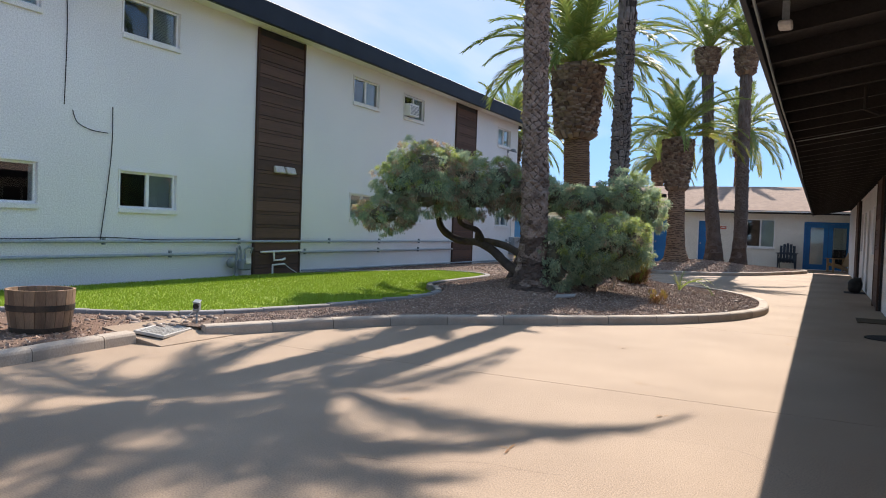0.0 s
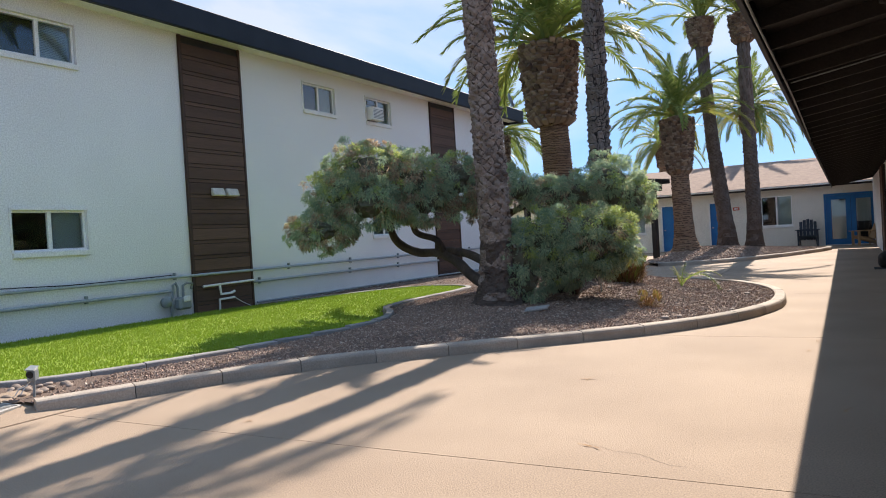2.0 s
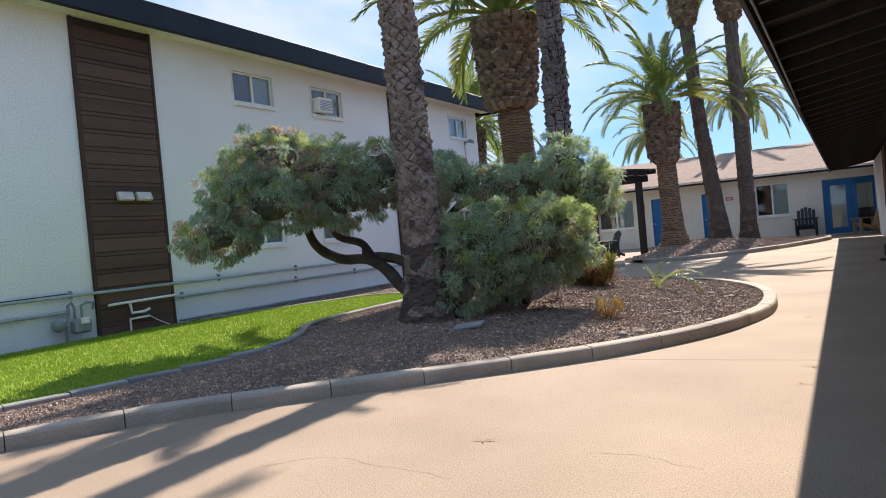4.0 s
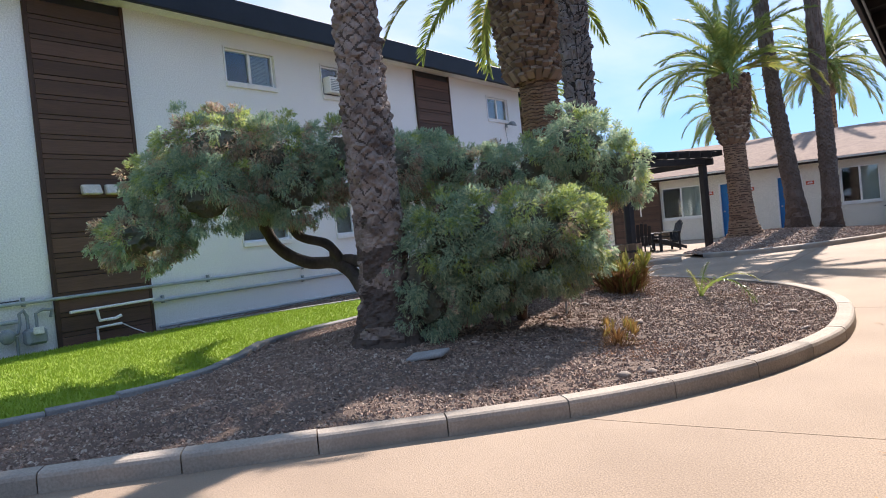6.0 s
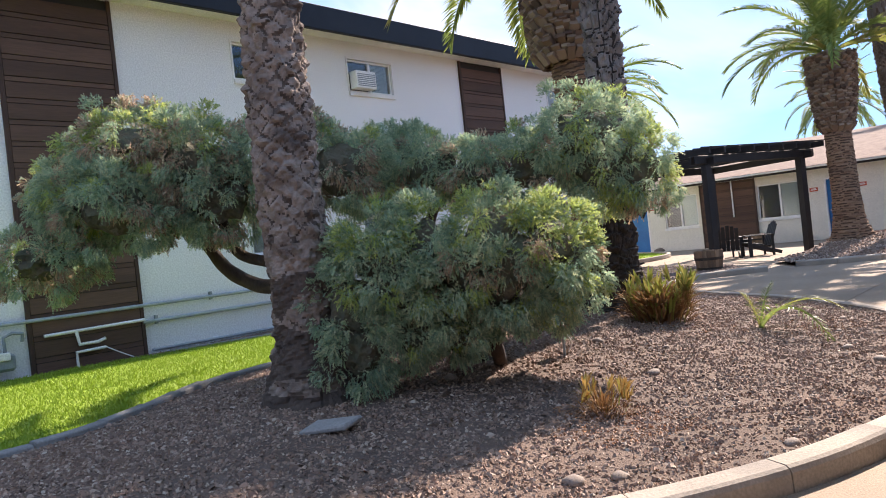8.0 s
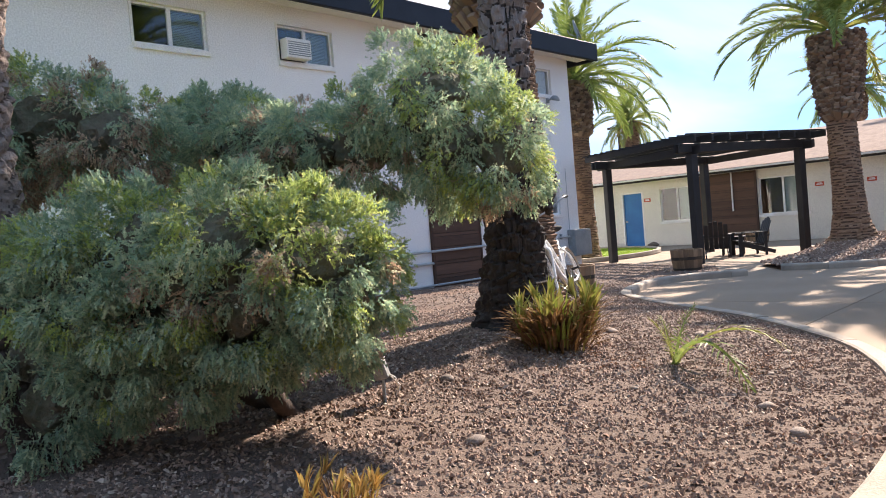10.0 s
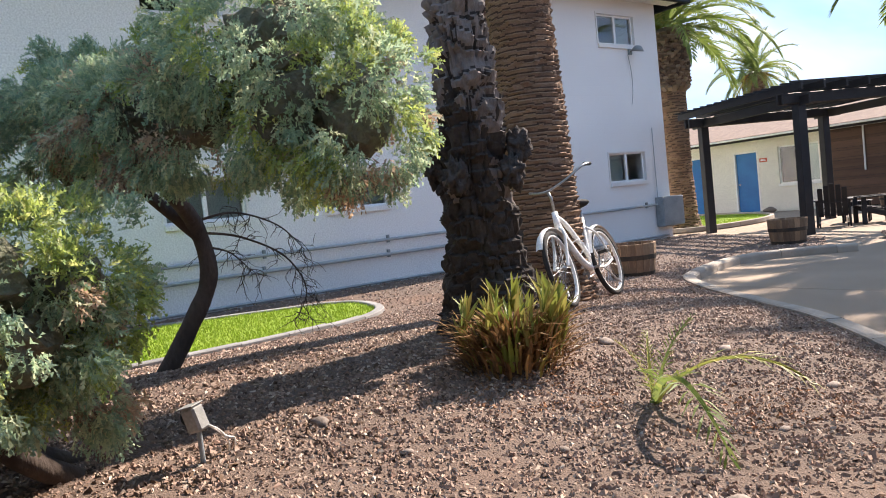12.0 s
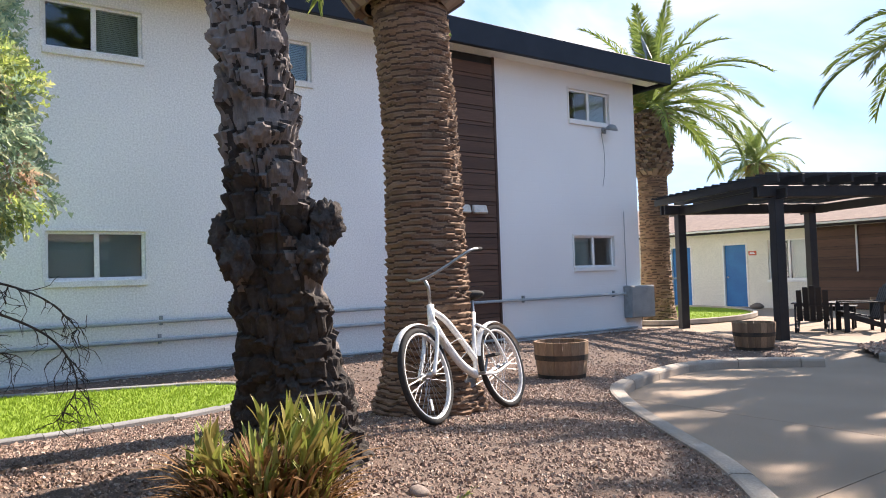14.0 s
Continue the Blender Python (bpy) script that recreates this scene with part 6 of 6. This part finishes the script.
adirondack("natural wood slatted garden chair beside the blue doors", (0.95, 33.6, 0), -70, M_PINE)


def barrel(label, at, turn, r=0.31, h=0.42):
    """Half a whisky barrel used as a planter."""
    b = thing("barrel_planter", label, "planter", at, turn)
    n = 20
    for k in range(n):
        a0, a1 = 2 * math.pi * k / n + 0.008, 2 * math.pi * (k + 1) / n - 0.008
        bm = bmesh.new()
        rows = []
        for t in (0, 0.33, 0.66, 1.0):
            rr = r * (0.84 + 0.16 * math.sin(t * math.pi * 0.5))
            rows.append([bm.verts.new((q * math.cos(a), q * math.sin(a), t * h)) for q, a in ((rr, a0), (rr, a1), (rr - 0.028, a1), (rr - 0.028, a0))])
        for p, q in zip(rows, rows[1:]):
            for i in range(4):
                bm.faces.new((p[i], p[(i + 1) % 4], q[(i + 1) % 4], q[i]))
        bm.faces.new(rows[0][::-1])
        bm.faces.new(rows[-1])
        part("stave", bm, M_OAK, b)
    for t0, t1 in ((0.02, 0.14), (0.52, 0.66)):
        ra, rb = [r * (0.84 + 0.16 * math.sin(t * math.pi * 0.5)) + 0.004 for t in (t0, t1)]
        part("hoop", lathe([(ra, t0 * h), (rb, t1 * h), (rb - 0.003, t1 * h), (ra - 0.003, t0 * h), (ra, t0 * h)], 40), M_HOOP, b, "rusty steel hoop")
    part("soil", lathe([(0.0, h * 0.8), (r * 0.9, h * 0.78)], 28), M_DIRT, b)
    return b


barrel("weathered half barrel planter standing on gravel", b_at(-6.44, 4.63, 0.01), 10)
barrel("weathered half barrel planter beside the bicycle palm", b_at(-6.09, 19.96, 0.01), 30)
barrel("weathered half barrel planter near the pergola post", b_at(-6.33, 24.24, 0.01), 50)
barrel("weathered half barrel planter before the board panel", (-8.6, 33.9, 0.0), 70, 0.36, 0.4)
o = part("stone", COBS[1], None)
o.matrix_basis = pose(-12.5, 34.55, 0.08, 0, 0, 30) @ Matrix.Diagonal((0.16, 0.16, 0.16, 1))
tagged(o, "dark rounded stone against the cream wall", "stone")


# ---- bicycle ----
def bicycle(label, m):
    b = thing("bicycle", label, "bicycle")
    b.matrix_basis = m
    R, BB, SEAT = 0.345, (0.44, 0, 0.30), (0.26, 0, 0.80)
    HEAD_T, HEAD_B, F = (0.86, 0, 0.86), (0.90, 0, 0.70), (1.10, 0, R)

    def wheel(name, x, steer=0.0, fork=None):
        w = part(name, lathe([(R - 0.052, -0.014), (R - 0.038, -0.017), (R - 0.038, 0.017), (R - 0.052, 0.014), (R - 0.052, -0.014)], 48), M_BIKE, b, "white bicycle wheel rim")
        w.matrix_basis = pose(x, 0, R, 90, 0, steer)
        ty = bmesh.new()
        tube(ty, [((R - 0.022) * math.cos(a), (R - 0.022) * math.sin(a), 0) for a in np.linspace(0, 2 * math.pi, 48, endpoint=False)], 0.024, 10, closed=True)
        part("tyre", ty, M_RUBBER, w, "black tyre", smooth=True)
        sp = bmesh.new()
        for k in range(32):
            a = 2 * math.pi * k / 32
            c = a + (0.5 if k % 2 else -0.5)
            tube(sp, [(0.022 * math.cos(c), 0.022 * math.sin(c), 0.025 * (1 if k % 4 < 2 else -1)), ((R - 0.05) * math.cos(a), (R - 0.05) * math.sin(a), 0)], 0.0016, 4)
        part("spokes", sp, M_STEEL, w, kind="stuff")
        part("hub", lathe([(0.0, -0.05), (0.012, -0.05), (0.026, -0.03), (0.014, -0.02), (0.014, 0.02), (0.026, 0.03), (0.012, 0.05), (0.0, 0.05)], 14), M_STEEL, w)
        return w

    wheel("wheel", 0.0)
    wheel("wheel", F[0], 5)
    part("frame", tubes(([BB, (0.36, 0, 0.55), SEAT], 0.018), (limb([BB, (0.62, 0, 0.40), (0.78, 0, 0.58), (0.885, 0, 0.74)], 0.026, 0.024)[0], 0.031),
                        (limb([(0.40, 0, 0.42), (0.52, 0, 0.56), (0.70, 0, 0.74), (0.868, 0, 0.82)], 0.02, 0.02)[0], 0.024), ([HEAD_T, HEAD_B], 0.028),
                        (limb([(0.44, 0.05, 0.30), (0.22, 0.06, 0.29), (0.0, 0.06, R)], 0.012, 0.012)[0], 0.012), (limb([(0.44, -0.05, 0.30), (0.22, -0.06, 0.29), (0.0, -0.06, R)], 0.012, 0.012)[0], 0.012),
                        (limb([(0.30, 0.02, 0.70), (0.14, 0.055, 0.60), (0.0, 0.06, R)], 0.011, 0.011)[0], 0.011), (limb([(0.30, -0.02, 0.70), (0.14, -0.055, 0.60), (0.0, -0.06, R)], 0.011, 0.011)[0], 0.011)), M_BIKE, b, smooth=True)
    part("fork", tubes((limb([(0.90, 0, 0.72), (0.93, 0.055, 0.66), (1.0, 0.06, 0.50), (1.10, 0.065, R)], 0.015, 0.015)[0], 0.015), (limb([(0.90, 0, 0.72), (0.93, -0.055, 0.66), (1.0, -0.06, 0.50), (1.10, -0.065, R)], 0.015, 0.015)[0], 0.015)), M_BIKE, b, smooth=True)
    hb = part("handlebar", tubes(([(0.86, 0, 0.86), (0.83, 0, 1.0), (0.87, 0, 1.06)], 0.013), (limb([(0.50, 0.33, 1.22), (0.66, 0.32, 1.20), (0.83, 0.16, 1.10), (0.88, 0, 1.06), (0.83, -0.16, 1.10), (0.66, -0.32, 1.20), (0.50, -0.33, 1.22)], 0.0115, 0.0115)[0], 0.0115)), M_STEEL, b, "steel swept handlebar", smooth=True)
    for s in (-1, 1):
        part("grip", tubes(([(0.49, s * 0.33, 1.222), (0.62, s * 0.325, 1.212)], 0.018)), M_RUBBER, hb)
    part("seat_post", tubes(([SEAT, (0.235, 0, 0.90)], 0.013)), M_STEEL, b)
    sd = bmesh.new()
    bmesh.ops.create_uvsphere(sd, u_segments=20, v_segments=12, radius=1.0)
    for q in sd.verts:
        w = 0.10 if q.co.x < 0 else 0.10 - 0.075 * q.co.x
        q.co = Vector((0.23 + 0.135 * q.co.x, q.co.y * w, 0.935 + 0.045 * q.co.z * (1 if q.co.z > 0 else 0.8) + 0.02 * q.co.x**2))
    part("saddle", sd, M_RUBBER, b, "black padded saddle", smooth=True)
    for x, a0, a1, in ((0.0, 15, 165), (F[0], 30, 150)):
        fm = bmesh.new()
        rows = []
        for a in np.radians(np.linspace(a0, a1, 18)):
            rows.append([fm.verts.new((x + rr * math.cos(a), yy, R + rr * math.sin(a))) for rr, yy in ((R + 0.018, -0.032), (R + 0.03, -0.016), (R + 0.033, 0), (R + 0.03, 0.016), (R + 0.018, 0.032))])
        for p, q in zip(rows, rows[1:]):
            for i in range(4):
                fm.faces.new((p[i], p[i + 1], q[i + 1], q[i]))
        part("mudguard", fm, M_BIKE, b, smooth=True)
    cr = part("crank", tubes(([(0.44, -0.085, 0.30), (0.53, -0.085, 0.18)], 0.009), ([(0.44, 0.085, 0.30), (0.35, 0.085, 0.42)], 0.009), ([(0.44, -0.08, 0.30), (0.44, 0.08, 0.30)], 0.014)), M_STEEL, b)
    for x, s, z in ((0.53, -1, 0.18), (0.35, 1, 0.42)):
        part("pedal", boxes((x - 0.045, x + 0.045, s * 0.135 - 0.045, s * 0.135 + 0.045, z - 0.012, z + 0.012), bevel=0.004), M_RUBBER, cr)
    o = part("chainring", lathe([(0.0, -0.003), (0.085, -0.003), (0.088, 0.0), (0.085, 0.003), (0.0, 0.003)], 28), M_STEEL, b)
    o.matrix_basis = pose(0.44, -0.065, 0.30, 90, 0, 0)
    part("chain", tubes(([(0.44, -0.065, 0.385), (0.0, -0.055, R + 0.04)], 0.004), ([(0.44, -0.065, 0.215), (0.0, -0.055, R - 0.04)], 0.004)), M_STEEL, b)
    part("kickstand", tubes(([(0.30, 0.06, 0.29), (0.12, 0.12, 0.10)], 0.008)), M_STEEL, b)
    part("bottle_cage", tubes((limb([(0.60, 0.0, 0.44), (0.55, 0.045, 0.50), (0.62, 0.045, 0.58), (0.70, 0.0, 0.56)], 0.004, 0.004)[0], 0.004)), M_BIKE, b)
    part("reflector", boxes((F[0] - 0.012, F[0] + 0.012, -0.012, -0.006, 0.10, 0.18)), M_TRIMW, b)
    return b


bicycle("white beach cruiser bicycle leaning against the ringed palm", pose(-4.67, 17.97, 0.195, 0, 0, -69) @ pose(0, 0, 0, 15, -3.0, 0))

# ---- small ground fittings ----
M_GRATE = mat("grate_plastic", (0.42, 0.41, 0.39), (0.34, 0.33, 0.31), scale=6, bump=0.1, rough=0.6)
grate = thing("drain_grate", "white plastic slotted drain grate beside the kerb", "drain grate", (-5.66, 5.38, 0.012), 24)
part("grate_frame", boxes((-0.16, 0.16, -0.3, -0.28, 0, 0.03), (-0.16, 0.16, 0.28, 0.3, 0, 0.03), (-0.16, -0.14, -0.28, 0.28, 0, 0.03), (0.14, 0.16, -0.28, 0.28, 0, 0.03), bevel=0.003), M_GRATE, grate)
# black plate just below the bars, painting the shade in the slots
part("sump", boxes((-0.15, 0.15, -0.29, 0.29, -0.02, 0.007)), M_RUBBER, grate)
for k in range(15):
    part("bar", boxes((-0.14, 0.14, -0.262 + 0.036 * k, -0.247 + 0.036 * k, 0.008, 0.026)), M_GRATE, grate)
apron = boxes((-6.05, -5.22, 5.02, 6.02, -0.05, 0.01), bevel=0.004)
for q in apron.verts:
    if q.co.z > -0.02:
        q.co.z += 0.105 * min(1.0, max(0.0, (-5.26 - q.co.x) / 0.75))
tagged(part("drain_apron", apron, M_CONC), "low concrete apron under the drain grate", "apron", kind="structure")
grate.matrix_basis = pose(-5.63, 5.42, 0.062, 0, 7.5, 20)


def ground_spot(label, at, turn, material):
    s = thing("ground_light", label, "ground light", at, turn)
    part("stake", tubes(([(0, 0, -0.03), (0.005, 0, 0.15)], 0.011)), M_GREY, s)
    head = part("lamp_head", boxes((-0.034, 0.034, -0.038, 0.042, 0.0, 0.11), bevel=0.01), material, s, "pale weathered lamp housing")
    head.matrix_basis = pose(0, 0, 0.14, 14, 6, 0)
    part("lens", lathe([(0.0, 0.0), (0.028, 0.0), (0.032, 0.008), (0.026, 0.012), (0.0, 0.006)], 18), M_RUBBER, head, "dark round lens").matrix_basis = pose(0, -0.038, 0.068, 90, 0, 0)
    part("visor", boxes((-0.037, 0.037, -0.055, 0.044, 0.111, 0.117), bevel=0.002), material, head)
    for k, (x, top) in enumerate(((0.05, 0.13), (0.09, 0.09))):
        run = [Vector((-0.02, 0.03, 0.16)), Vector((-x, 0.06, top)), Vector((-x - 0.06, 0.05, 0.06)), Vector((-x - 0.09, 0.02, 0.0))]
        part("wire", tubes((limb(run, 0.004, 0.004)[0], 0.004)), M_TRIMW, s, "loose white lamp wire")
    return s


M_PALE = mat("weathered_housing", (0.33, 0.33, 0.315), (0.25, 0.25, 0.24), scale=9, rough=0.6, bump=0.15)
ground_spot("grey box floodlight on a stake beside the kerb", b_at(-5.72, 5.95, 0.0), 30, M_GREY)
ground_spot("small weathered floodlight on a stake in gravel", b_at(-3.0, 13.32, 0.0), -60, M_PALE)

# ---- distance: a pole beyond the roof ----
pole = thing("utility_pole", "distant wooden utility pole with a crossarm", "utility pole", (-27.0, 58.0, 0))
part("pole", tubes(([(0, 0, 0), (0, 0, 8.2)], 0.12)), M_BROWN, pole)
part("crossarm", boxes((-0.9, 0.9, -0.06, 0.06, 7.5, 7.65)), M_BROWN, pole)
# hairline cracks in the paving
M_CRACK = mat("crack_dirt", (0.13, 0.095, 0.07), (0.10, 0.075, 0.055), scale=6, bump=0)
for sx, sy, ang, n, seed in ((-2.6, 7.3, 12, 26, 1), (-0.6, 4.6, -18, 22, 2), (-4.9, 4.5, 55, 16, 3), (-1.9, 3.3, 8, 24, 4), (-0.9, 7.9, 30, 14, 5), (-0.4, 6.0, 170, 20, 6), (-3.6, 20.6, 10, 18, 7)):
    rr = random.Random(seed)
    a, x, y = radians(ang), sx, sy
    bm = bmesh.new()
    prev = None
    for k in range(n * 2 // 3):
        w = 0.0011 * (1 - k / n) + 0.0004
        v1, v2 = bm.verts.new((x - math.sin(a) * w, y + math.cos(a) * w, 0.0012)), bm.verts.new((x + math.sin(a) * w, y - math.cos(a) * w, 0.0012))
        if prev:
            bm.faces.new((prev[0], prev[1], v2, v1))
        prev = (v1, v2)
        a += rr.gauss(0, 0.28) - 0.15 * (a - radians(ang))
        x, y = x + 0.08 * math.cos(a), y + 0.08 * math.sin(a)
    part("crack", bm, M_CRACK, pav)
# fallen leaves and chips on the paving
rng = random.Random(77)
for k, (x, y) in enumerate([(-1.55, 8.0), (-0.1, 12.8), (0.05, 10.2), (-0.95, 6.2), (0.02, 9.6), (-2.3, 4.6), (-0.6, 5.2), (-1.2, 3.9), (0.3, 7.4), (-3.4, 6.1), (-0.25, 14.0)]):
    v, f = blade_cluster(3, rng, 0.06, 0.007, (1.2, 1.6), 0.01)
    o = part("dry_leaf", pydata("dry_leaf", v * [1, 1, 0.25], f, M_FRONDD), None)
    o.location = (x, y, 0.003)
    tagged(o, "curled dry leaf lying on the paving", "leaf", "fallen leaves")
